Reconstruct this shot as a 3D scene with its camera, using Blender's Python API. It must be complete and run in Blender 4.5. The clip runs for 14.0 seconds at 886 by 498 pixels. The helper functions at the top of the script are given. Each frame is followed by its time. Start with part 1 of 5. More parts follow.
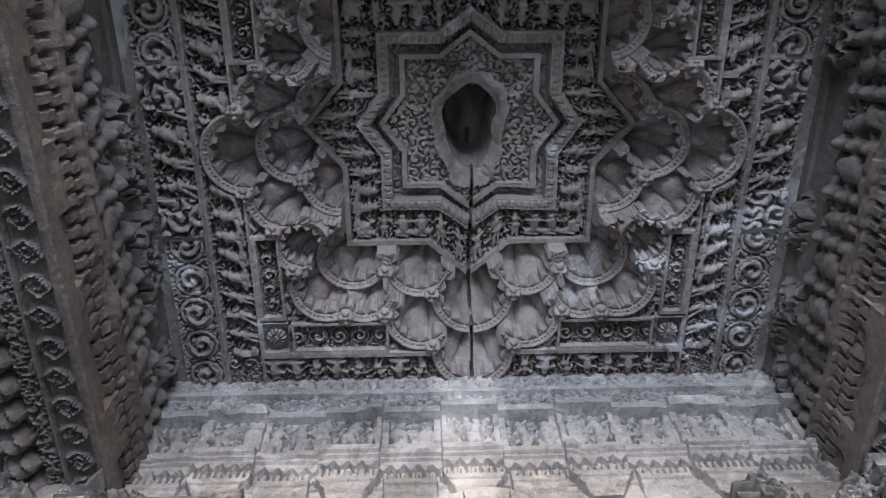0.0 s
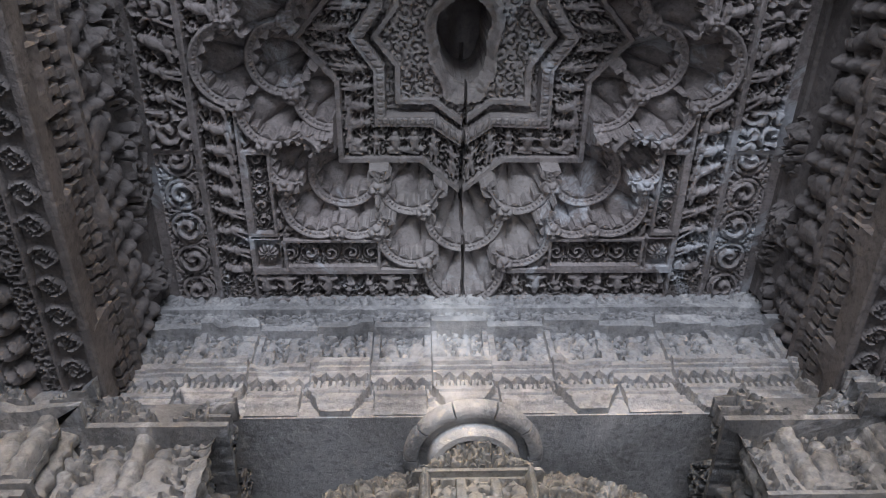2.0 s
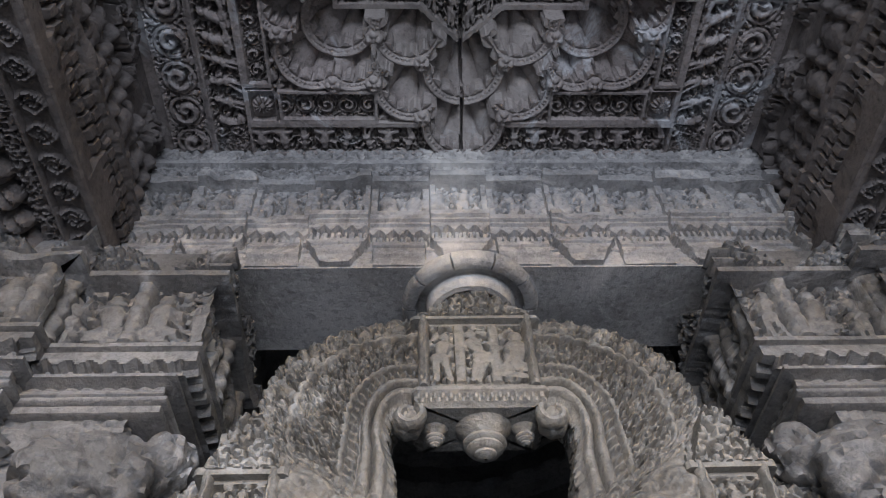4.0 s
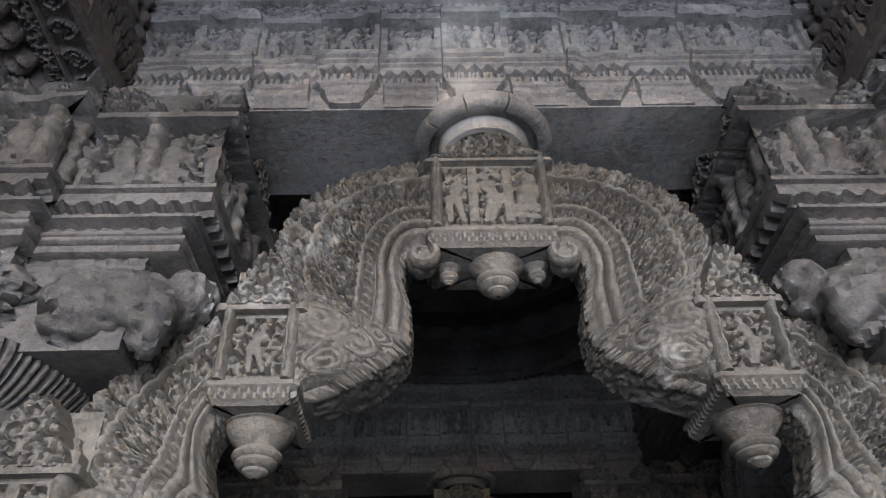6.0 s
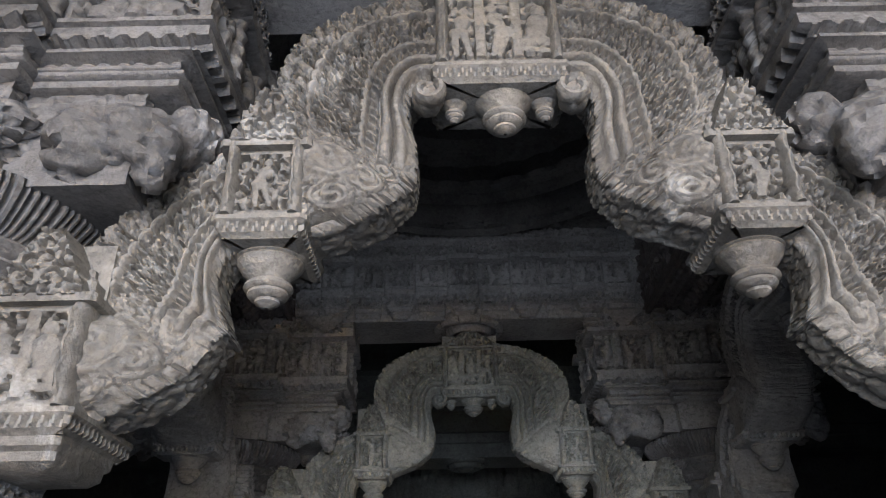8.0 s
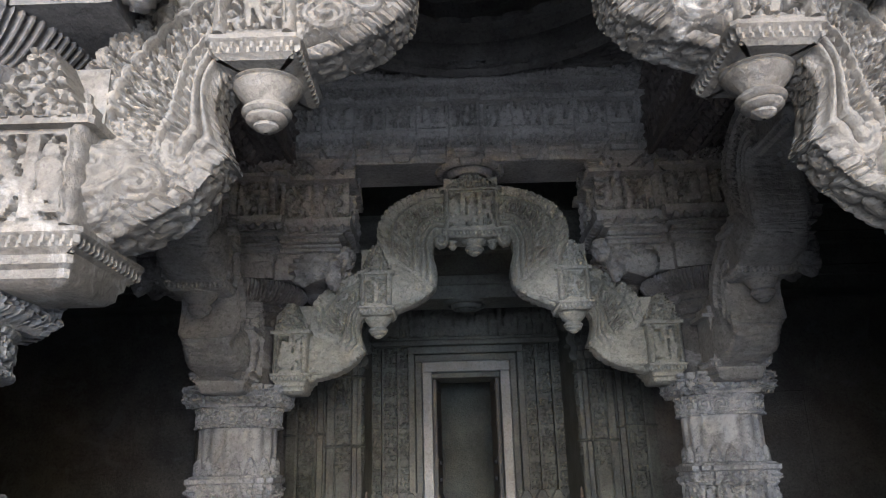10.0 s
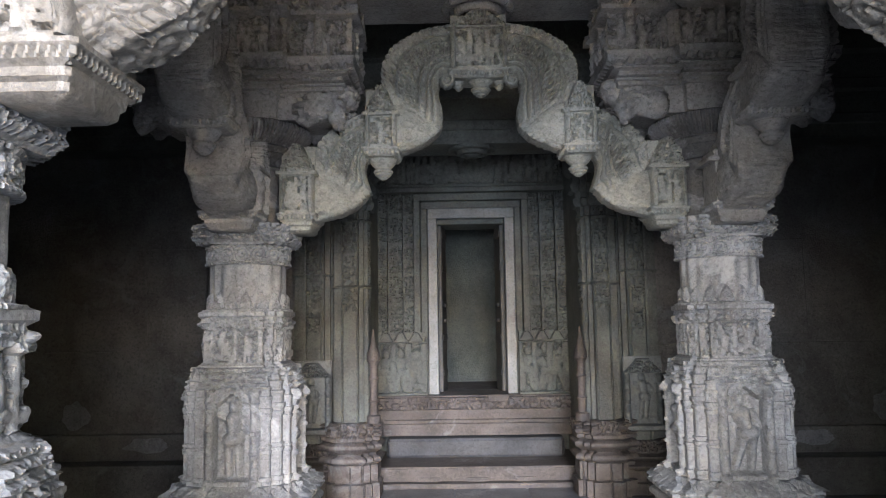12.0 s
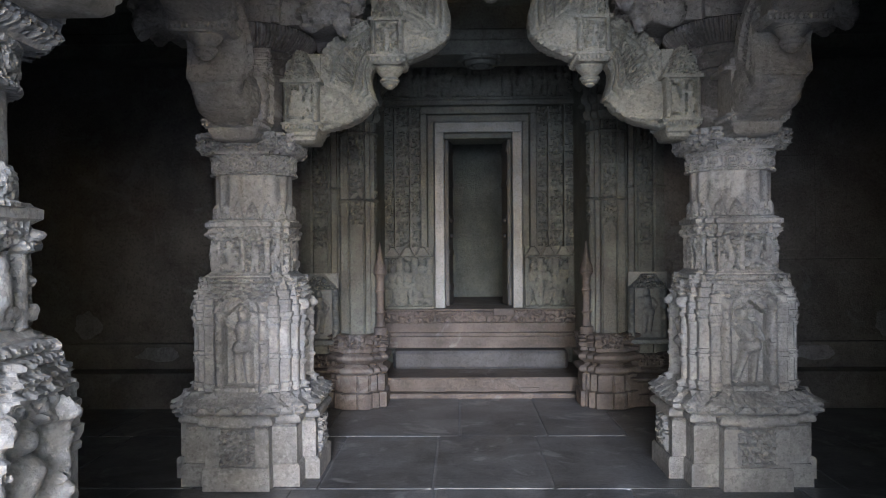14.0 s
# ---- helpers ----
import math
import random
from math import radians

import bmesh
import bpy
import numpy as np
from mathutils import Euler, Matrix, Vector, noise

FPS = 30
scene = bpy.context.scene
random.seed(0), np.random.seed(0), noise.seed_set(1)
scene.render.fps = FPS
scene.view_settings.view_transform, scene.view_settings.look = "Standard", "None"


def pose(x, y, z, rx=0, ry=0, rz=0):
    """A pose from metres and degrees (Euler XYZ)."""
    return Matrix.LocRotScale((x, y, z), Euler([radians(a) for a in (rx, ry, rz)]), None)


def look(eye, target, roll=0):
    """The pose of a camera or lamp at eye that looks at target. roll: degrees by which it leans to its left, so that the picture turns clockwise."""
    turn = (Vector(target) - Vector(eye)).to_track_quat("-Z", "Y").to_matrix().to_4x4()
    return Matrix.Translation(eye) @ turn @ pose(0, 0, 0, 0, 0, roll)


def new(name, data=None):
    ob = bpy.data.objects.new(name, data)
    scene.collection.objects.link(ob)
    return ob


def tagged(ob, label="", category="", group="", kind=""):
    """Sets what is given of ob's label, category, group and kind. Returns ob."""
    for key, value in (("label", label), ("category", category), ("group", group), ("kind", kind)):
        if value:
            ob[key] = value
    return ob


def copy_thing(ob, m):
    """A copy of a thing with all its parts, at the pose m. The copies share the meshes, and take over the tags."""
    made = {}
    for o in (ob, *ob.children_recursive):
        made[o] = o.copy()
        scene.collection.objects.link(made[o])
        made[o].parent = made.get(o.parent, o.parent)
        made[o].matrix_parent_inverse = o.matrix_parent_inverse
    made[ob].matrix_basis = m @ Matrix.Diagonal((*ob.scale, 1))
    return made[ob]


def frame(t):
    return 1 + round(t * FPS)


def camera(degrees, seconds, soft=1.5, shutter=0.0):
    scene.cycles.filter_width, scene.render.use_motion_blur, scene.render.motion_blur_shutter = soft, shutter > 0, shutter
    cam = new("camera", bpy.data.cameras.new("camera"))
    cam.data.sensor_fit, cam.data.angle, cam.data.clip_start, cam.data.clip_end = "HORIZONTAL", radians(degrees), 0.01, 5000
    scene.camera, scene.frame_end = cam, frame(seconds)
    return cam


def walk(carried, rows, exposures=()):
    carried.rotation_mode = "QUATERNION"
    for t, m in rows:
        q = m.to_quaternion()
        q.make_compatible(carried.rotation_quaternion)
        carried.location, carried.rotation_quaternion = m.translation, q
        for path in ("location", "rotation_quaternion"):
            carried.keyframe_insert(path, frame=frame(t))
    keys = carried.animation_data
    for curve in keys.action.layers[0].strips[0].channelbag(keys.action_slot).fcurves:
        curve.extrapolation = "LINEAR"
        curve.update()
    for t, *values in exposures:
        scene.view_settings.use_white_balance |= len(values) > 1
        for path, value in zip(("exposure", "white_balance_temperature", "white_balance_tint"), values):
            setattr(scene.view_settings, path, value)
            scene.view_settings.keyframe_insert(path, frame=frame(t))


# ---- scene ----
cam = camera(62.163, 14.0, soft=1.0)
PATH = [
    (0.0, -0.1800, -0.0000, 1.7582, -3.056, 66.083, 3.678),
    (0.5, -0.1807, 0.0002, 1.7583, -3.233, 65.265, 3.666),
    (1.0, -0.1820, 0.0096, 1.7563, -3.455, 64.072, 3.605),
    (1.5, -0.1810, 0.0231, 1.7509, -3.568, 62.597, 3.517),
    (2.0, -0.1792, 0.0395, 1.7439, -3.630, 60.511, 3.392),
    (2.5, -0.1778, 0.0514, 1.7404, -3.638, 58.083, 3.259),
    (3.0, -0.1771, 0.0619, 1.7421, -3.582, 55.236, 3.115),
    (5.5, -0.1938, 0.1256, 1.7076, -1.902, 42.233, 1.969),
    (6.0, -0.1944, 0.1327, 1.7068, -1.430, 39.070, 1.761),
    (6.5, -0.1910, 0.1409, 1.6976, -0.952, 36.416, 1.573),
    (7.0, -0.1894, 0.1556, 1.6798, -0.538, 33.711, 1.397),
    (9.5, -0.1886, 0.2111, 1.5944, -0.017, 20.483, 1.493),
    (10.0, -0.1897, 0.2138, 1.5752, 0.134, 17.244, 1.583),
    (10.5, -0.1911, 0.2174, 1.5564, 0.276, 14.120, 1.519),
    (11.0, -0.1919, 0.2211, 1.5325, 0.437, 11.086, 1.268),
    (11.5, -0.1876, 0.2257, 1.5123, 0.626, 8.558, 1.033),
    (12.0, -0.1861, 0.2259, 1.4929, 0.836, 5.977, 0.878),
    (12.5, -0.1882, 0.2313, 1.4783, 1.014, 3.771, 0.767),
    (13.0, -0.1893, 0.2434, 1.4649, 1.203, 1.827, 0.609),
    (13.5, -0.1892, 0.2540, 1.4544, 1.351, 0.572, 0.487),
    (14.0, -0.1896, 0.2568, 1.4498, 1.411, -0.317, 0.421),
]


def eye_pose(x, y, z, yaw, pitch, roll):
    return pose(x, y, z, 0, 0, yaw) @ pose(0, 0, 0, 90 + pitch, 0, 0) @ pose(0, 0, 0, 0, 0, -roll)


EXPOSURES = [(0.0, 1.5), (3.0, 1.06), (5.5, 0.54), (6.5, 0.56), (7.2, 0.76), (9.5, 1.54), (10.5, 1.82), (11.5, 2.08), (12.5, 1.98), (14.0, 1.54)]
walk(cam, [(t, eye_pose(*row)) for t, *row in PATH], EXPOSURES)

# ---- daylight from the open porch behind the camera ----
world = bpy.data.worlds.new("world")
scene.world = world
world.use_nodes = True
wn = world.node_tree.nodes
sky = wn.new("ShaderNodeTexSky")
sky.sky_type = "NISHITA"
sky.sun_disc = False
sky.sun_elevation = radians(14)
sky.sun_rotation = radians(177)
world.node_tree.links.new(sky.outputs[0], wn["Background"].inputs[0])
wn["Background"].inputs[1].default_value = 0.12
sun_data = bpy.data.lights.new("sun", "SUN")
sun_data.energy, sun_data.angle, sun_data.color = 1.05, radians(11), (0.76, 0.83, 1.02)
sun = new("sun", sun_data)
sun.matrix_world = look((0.9, -18, 5.5), (-0.1, 2, 0.5))
# sky and bright ground seen through the porch entrance
gate_data = bpy.data.lights.new("porch_daylight", "AREA")
gate_data.shape, gate_data.size, gate_data.size_y = "RECTANGLE", 4.6, 1.8
gate_data.energy, gate_data.color = 190.0, (0.82, 0.90, 1.06)
gate = new("porch_daylight", gate_data)
gate.matrix_world = look((-0.1, -5.0, 2.05), (0, 2.0, 2.6))

# ---- materials ----


def stone(name, dark, light, stain=(0.05, 0.045, 0.04), stain_amount=0.35, scale=1.0, bump=0.5, rough=0.6, pale=None, centre_band=None):
    m = bpy.data.materials.new(name)
    m.use_nodes = True
    nt = m.node_tree
    n, link = nt.nodes, nt.links.new
    bsdf = n["Principled BSDF"]
    geo = n.new("ShaderNodeNewGeometry")

    def tex(sc, detail, rough_=0.6, dist=0.0):
        t = n.new("ShaderNodeTexNoise")
        t.inputs["Scale"].default_value = sc * scale
        t.inputs["Detail"].default_value = detail
        t.inputs["Roughness"].default_value = rough_
        t.inputs["Distortion"].default_value = dist
        link(geo.outputs["Position"], t.inputs["Vector"])
        return t.outputs["Fac"]

    def ramp(src, lo, hi):
        r = n.new("ShaderNodeMapRange")
        r.inputs["From Min"].default_value, r.inputs["From Max"].default_value = lo, hi
        link(src, r.inputs["Value"])
        return r.outputs["Result"]

    def mix(fac, a, b):
        x = n.new("ShaderNodeMix")
        x.data_type = "RGBA"
        for src, k in ((fac, 0), (a, 6), (b, 7)):
            if isinstance(src, tuple):
                x.inputs[k].default_value = (*src, 1)
            elif isinstance(src, float):
                x.inputs[k].default_value = src
            else:
                link(src, x.inputs[k])
        return x.outputs[2]

    def mul(src, k):
        x = n.new("ShaderNodeMath")
        x.operation = "MULTIPLY"
        x.inputs[1].default_value = k
        link(src, x.inputs[0])
        return x.outputs[0]

    c = mix(ramp(tex(3.0, 6), 0.35, 0.65), dark, light)
    c = mix(mul(ramp(tex(1.3, 5, 0.65, 0.6), 0.5, 0.68), stain_amount), c, stain)
    c = mix(mul(ramp(tex(42.0, 3), 0.5, 0.75), 0.3), c, tuple(min(1.0, v * 1.6) for v in light))
    c = mix(mul(ramp(tex(90.0, 2), 0.52, 0.7), 0.3), c, tuple(v * 0.45 for v in dark))
    c = mix(mul(ramp(tex(38.0, 4, 0.7), 0.52, 0.62), 0.42), c, tuple(v * 0.4 for v in dark))
    if pale:
        c = mix(mul(ramp(tex(2.2, 6, 0.7, 1.2), 0.57, 0.64), pale[1]), c, pale[0])
    # paler band centred on one x, fading to both sides and broken by noise
    if centre_band:
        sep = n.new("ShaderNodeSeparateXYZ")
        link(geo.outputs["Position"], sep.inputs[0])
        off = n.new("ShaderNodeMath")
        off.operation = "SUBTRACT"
        off.inputs[1].default_value = centre_band[0]
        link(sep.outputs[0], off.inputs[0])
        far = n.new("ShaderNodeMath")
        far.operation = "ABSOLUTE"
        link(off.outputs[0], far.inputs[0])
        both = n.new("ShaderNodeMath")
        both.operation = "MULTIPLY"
        link(ramp(far.outputs[0], centre_band[1], centre_band[1] * 0.6), both.inputs[0])
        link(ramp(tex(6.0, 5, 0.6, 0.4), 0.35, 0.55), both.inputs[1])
        c = mix(mul(both.outputs[0], centre_band[2]), c, centre_band[3])
    link(c, bsdf.inputs["Base Color"])
    bsdf.inputs["Roughness"].default_value = rough
    b = n.new("ShaderNodeBump")
    b.inputs["Strength"].default_value = min(1.0, bump)
    b.inputs["Distance"].default_value = 0.008
    link(tex(130.0, 5, 0.7), b.inputs["Height"])
    b2 = n.new("ShaderNodeBump")
    b2.inputs["Strength"].default_value = min(1.0, bump)
    b2.inputs["Distance"].default_value = 0.014
    link(tex(52.0, 5, 0.62), b2.inputs["Height"])
    link(b.outputs["Normal"], b2.inputs["Normal"])
    link(b2.outputs["Normal"], bsdf.inputs["Normal"])
    return m


M_CEIL = stone("ceiling_stone", (0.21, 0.181, 0.173), (0.355, 0.311, 0.301), (0.085, 0.08, 0.079), 0.5, pale=((0.55, 0.56, 0.59), 0.75), centre_band=(-0.05, 0.5, 0.35, (0.46, 0.43, 0.40)))
M_BEAM = stone("beam_stone", (0.235, 0.228, 0.228), (0.43, 0.419, 0.418), (0.08, 0.074, 0.07), 0.85, pale=((0.72, 0.69, 0.67), 0.45), centre_band=(-0.03, 0.16, 0.65, (0.80, 0.77, 0.74)))
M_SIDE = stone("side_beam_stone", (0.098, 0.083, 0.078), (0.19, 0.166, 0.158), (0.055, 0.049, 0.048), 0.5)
M_ARCH = stone("arch_stone", (0.135, 0.125, 0.113), (0.275, 0.26, 0.238), (0.07, 0.064, 0.057), 0.55, pale=((0.5, 0.495, 0.48), 0.5))
M_ARCH2 = stone("inner_arch_stone", (0.25, 0.252, 0.225), (0.42, 0.422, 0.385), (0.13, 0.132, 0.115), 0.55)
M_COL = stone("column_stone", (0.215, 0.217, 0.222), (0.415, 0.419, 0.427), (0.125, 0.126, 0.128), 0.5, pale=((0.62, 0.63, 0.65), 0.45))
M_CAP = stone("capital_stone", (0.105, 0.101, 0.10), (0.225, 0.219, 0.218), (0.055, 0.052, 0.05), 0.55, pale=((0.46, 0.46, 0.47), 0.6))
# capital stone lightened in colour to make up for light missing further in
M_CAP_LIT = stone("inner_stone_lightened", (0.25, 0.242, 0.235), (0.43, 0.42, 0.41), (0.14, 0.135, 0.13), 0.45, pale=((0.42, 0.42, 0.42), 0.3))
M_WALL = stone("wall_stone", (0.076, 0.083, 0.076), (0.165, 0.177, 0.164), (0.062, 0.056, 0.049), 0.6)
M_JAMB = stone("jamb_stone", (0.118, 0.13, 0.134), (0.215, 0.233, 0.24), (0.075, 0.078, 0.075), 0.6, rough=0.35, bump=0.25)
M_PLINTH = stone("plinth_stone", (0.068, 0.057, 0.052), (0.15, 0.128, 0.118), (0.05, 0.042, 0.037), 0.6, pale=((0.34, 0.34, 0.36), 0.3))
M_FLOOR = stone("floor_stone", (0.085, 0.09, 0.10), (0.20, 0.21, 0.23), (0.035, 0.035, 0.04), 0.85, rough=0.36, bump=0.3, pale=((0.40, 0.41, 0.44), 0.5))
M_SLATE = stone("dark_slate", (0.036, 0.038, 0.043), (0.085, 0.09, 0.10), (0.025, 0.025, 0.028), 0.5, rough=0.65, bump=0.3)
M_DARK = stone("hall_stone", (0.09, 0.086, 0.083), (0.18, 0.174, 0.167), (0.06, 0.06, 0.057), 0.5, pale=((0.28, 0.30, 0.33), 0.22))
M_JOINT = stone("pale_joint", (0.17, 0.175, 0.19), (0.30, 0.305, 0.32), (0.1, 0.1, 0.1), 0.4)
M_WOOD = stone("old_wood", (0.05, 0.05, 0.05), (0.10, 0.10, 0.10), (0.04, 0.03, 0.03), 0.4, rough=0.5, bump=0.2)
M_GROUND = stone("outside_ground", (0.25, 0.235, 0.215), (0.35, 0.335, 0.31), (0.2, 0.2, 0.17), 0.3, scale=0.3)

# ---- relief arithmetic ----


def smooth(a, b, x):
    t = np.clip((x - a) / (b - a), 0, 1)
    return t * t * (3 - 2 * t)


def rnd(i, j, seed):
    """A number from 0 to 1 for every pair of whole numbers."""
    v = np.sin(np.asarray(i) * 127.1 + np.asarray(j) * 311.7 + seed * 74.7) * 43758.5453
    return v - np.floor(v)


def vnoise(x, y, seed):
    ix, iy = np.floor(x), np.floor(y)
    fx, fy = x - ix, y - iy
    fx, fy = fx * fx * (3 - 2 * fx), fy * fy * (3 - 2 * fy)
    a, b, c, d = rnd(ix, iy, seed), rnd(ix + 1, iy, seed), rnd(ix, iy + 1, seed), rnd(ix + 1, iy + 1, seed)
    return (a * (1 - fx) + b * fx) * (1 - fy) + (c * (1 - fx) + d * fx) * fy


def fbm(x, y, seed, octaves=4):
    out, amp = 0 * x, 0.5
    for k in range(octaves):
        out = out + amp * vnoise(x * 2 ** k, y * 2 ** k, seed + k)
        amp *= 0.5
    return out


def cells(x, y, seed, jitter=0.35):
    """Distance, offset and number of the nearest of a jittered grid of centres, one a unit cell."""
    best, bx, by, num = np.full(np.shape(x), 9.0), 0 * x, 0 * x, 0 * x
    ix, iy = np.floor(x), np.floor(y)
    for i in (-1, 0, 1):
        for j in (-1, 0, 1):
            cx, cy = ix + i, iy + j
            dx = x - (cx + 0.5 + jitter * (rnd(cx, cy, seed) - 0.5) * 2)
            dy = y - (cy + 0.5 + jitter * (rnd(cx, cy, seed + 9) - 0.5) * 2)
            d = np.hypot(dx, dy)
            near = d < best
            best, bx, by, num = np.where(near, d, best), np.where(near, dx, bx), np.where(near, dy, by), np.where(near, rnd(cx, cy, seed + 4), num)
    return best, bx, by, num


def foliage(x, y, size, seed):
    """Dense carved leaf scrolls, 0 to 1."""
    wx, wy = fbm(x / size * 1.7, y / size * 1.7, seed, 2), fbm(x / size * 1.7, y / size * 1.7, seed + 5, 2)
    d, dx, dy, num = cells(x / size + 0.5 * wx, y / size + 0.5 * wy, seed)
    ang = np.arctan2(dy, dx)
    curl = 0.5 + 0.5 * np.cos(ang * np.where(num > 0.5, 1, -1) + d * 10 + num * 6)
    leaf = smooth(0.10, 0.30, curl * smooth(0.80, 0.62, d) + 0.25 * smooth(0.2, 0.1, d))
    return leaf * (0.62 + 0.3 * curl + 0.25 * fbm(x / size * 4, y / size * 4, seed + 2, 2))


def lumps(x, y, size, seed):
    """Close-set rounded knobs with deep gaps, 0 to 1."""
    w = 0.35 * fbm(x / size * 1.3, y / size * 1.3, seed + 3, 2)
    d, dx, dy, num = cells(x / size + w, y / size - w, seed)
    return np.sqrt(np.maximum(1 - (d / 0.58) ** 2, 0)) * (0.7 + 0.5 * num) * (0.85 + 0.3 * fbm(x / size * 5, y / size * 5, seed, 2))


def capsule(x, z, ax, az, bx, bz, ra, rb):
    """Height of a rounded limb from a to b over the ground plane."""
    vx, vz = bx - ax, bz - az
    t = np.clip(((x - ax) * vx + (z - az) * vz) / (vx * vx + vz * vz + 1e-9), 0, 1)
    r = ra + (rb - ra) * t
    return np.sqrt(np.maximum(r * r - (x - ax - t * vx) ** 2 - (z - az - t * vz) ** 2, 0))


def standing(x, z, n1, n2, n3):
    """A standing plain carved body in a unit height; n1 to n3 choose its stance."""
    s = (n1 - 0.5) * 0.16
    h = capsule(x, z, s, 0.88, s, 0.9, 0.075, 0.075)
    h = np.maximum(h, capsule(x, z, s, 0.95, s, 1.0, 0.06, 0.03))
    h = np.maximum(h, capsule(x, z, s * 0.6, 0.73, -s * 0.3, 0.58, 0.105, 0.075))
    h = np.maximum(h, capsule(x, z, -s * 0.8 - 0.03, 0.48, -s * 0.8 + 0.03, 0.47, 0.1, 0.1))
    h = np.maximum(h, capsule(x, z, -s * 0.8 - 0.05, 0.45, -0.07, 0.05, 0.065, 0.045))
    h = np.maximum(h, capsule(x, z, -s * 0.8 + 0.05, 0.45, 0.07 + s, 0.05, 0.065, 0.045))
    e1, e2 = 0.55 + 0.35 * n2, 0.55 + 0.35 * n3
    h = np.maximum(h, capsule(x, z, -0.1, 0.74, -0.2, e1, 0.045, 0.035))
    h = np.maximum(h, capsule(x, z, -0.2, e1, -0.11, e1 - 0.12 + 0.25 * n3, 0.035, 0.03))
    h = np.maximum(h, capsule(x, z, 0.1, 0.74, 0.2, e2, 0.045, 0.035))
    h = np.maximum(h, capsule(x, z, 0.2, e2, 0.13, e2 - 0.2 + 0.3 * n1, 0.035, 0.03))
    return h


def seated(x, z, n1, n2, n3):
    """A seated plain carved body in a unit height."""
    s = (n1 - 0.5) * 0.1
    h = capsule(x, z, s, 0.8, s, 0.84, 0.1, 0.09)
    h = np.maximum(h, capsule(x, z, s, 0.62, 0, 0.38, 0.14, 0.12))
    h = np.maximum(h, capsule(x, z, -0.08, 0.26, -0.3, 0.2, 0.1, 0.07))
    h = np.maximum(h, capsule(x, z, 0.08, 0.26, 0.3, 0.2, 0.1, 0.07))
    h = np.maximum(h, capsule(x, z, -0.3, 0.18, 0.1, 0.1, 0.07, 0.06))
    h = np.maximum(h, capsule(x, z, -0.14, 0.62, -0.3, 0.42 + 0.3 * n2, 0.05, 0.04))
    return np.maximum(h, capsule(x, z, 0.14, 0.62, 0.3, 0.42 + 0.3 * n3, 0.05, 0.04))


def frieze(x, z, height, pitch, seed, posts=True, cut=0.3):
    """A row of carved bodies between little posts; x along, z from 0 to height. In metres."""
    i = np.floor(x / pitch)
    lx, lz = 0.82 * (x - (i + 0.5) * pitch) / height, z / height
    n1, n2, n3, n4 = rnd(i, 1, seed), rnd(i, 2, seed), rnd(i, 3, seed), rnd(i, 4, seed)
    k = 0.86 + 0.1 * n4
    a = standing(lx / k, lz / k, n1, n2, n3)
    b = seated(lx / k, lz / k, n2, n1, n3)
    h = np.where(n4 > 0.68, b, a)
    if posts:
        px = np.abs(lx) - 0.41 * pitch / height
        post = np.sqrt(np.maximum(0.06 ** 2 - px * px, 0)) * (1 + 0.25 * np.cos(lz * 25)) + 0.015 * (np.abs(px) < 0.06)
        h = np.maximum(h, post)
    inside = (z > 0) & (z < height)
    clutter = 0.95 * cut * height * np.minimum(foliage(x, z, height * 0.24, seed + 6), 1) * smooth(0.02, 0.0, h)
    back = np.maximum(clutter, cut * height * smooth(0.0, 0.03, h))
    return np.where(inside, h * height * 0.7 + back - cut * height, 0)


def vine(x, z, height, seed):
    """A running scroll of rings with a flower in each ring, 0 to 1."""
    p = height * 0.92
    i = np.floor(x / p)
    lx, lz = (x - (i + 0.5) * p) / height, z / height - 0.5
    r, a = np.hypot(lx, lz), np.arctan2(lz, lx)
    sgn = np.where(np.mod(i, 2) == 0, 1, -1)
    ring = np.exp(-((r - 0.38) / 0.05) ** 2)
    spiral = smooth(0.36, 0.3, r) * (0.5 + 0.5 * np.cos(a * sgn + r * 22 + rnd(i, 0, seed) * 6))
    knob = smooth(0.1, 0.05, r)
    corner = smooth(0.42, 0.5, r) * foliage(x, z, height * 0.22, seed)
    return smooth(0.2, 0.55, np.clip(np.maximum(np.maximum(ring, spiral * 0.85), np.maximum(knob, corner * 0.8)), 0, 1)) * (0.85 + 0.25 * spiral)


def rosette(x, z, R, petals):
    r, a = np.hypot(x, z) / R, np.arctan2(z, x)
    petal = smooth(1.0, 0.85, r) * (0.4 + 0.6 * np.abs(np.cos(a * petals / 2))) * (0.4 + 0.6 * np.sin(np.clip(r, 0, 1) * 3.1))
    return np.maximum(petal, smooth(0.3, 0.2, r))


def ridge(v, at, half):
    """A half-round moulding along v = at."""
    return np.sqrt(np.maximum(1 - ((v - at) / half) ** 2, 0))


def step(v, a, b, soft=0.004):
    return smooth(a - soft, a + soft, v) * smooth(b + soft, b - soft, v)


# ---- building blocks ----


def thing(name, label, category, at=(0, 0, 0), group="", kind=""):
    ob = new(name)
    ob.empty_display_size = 0.1
    ob.location = at
    return tagged(ob, label, category, group, kind)


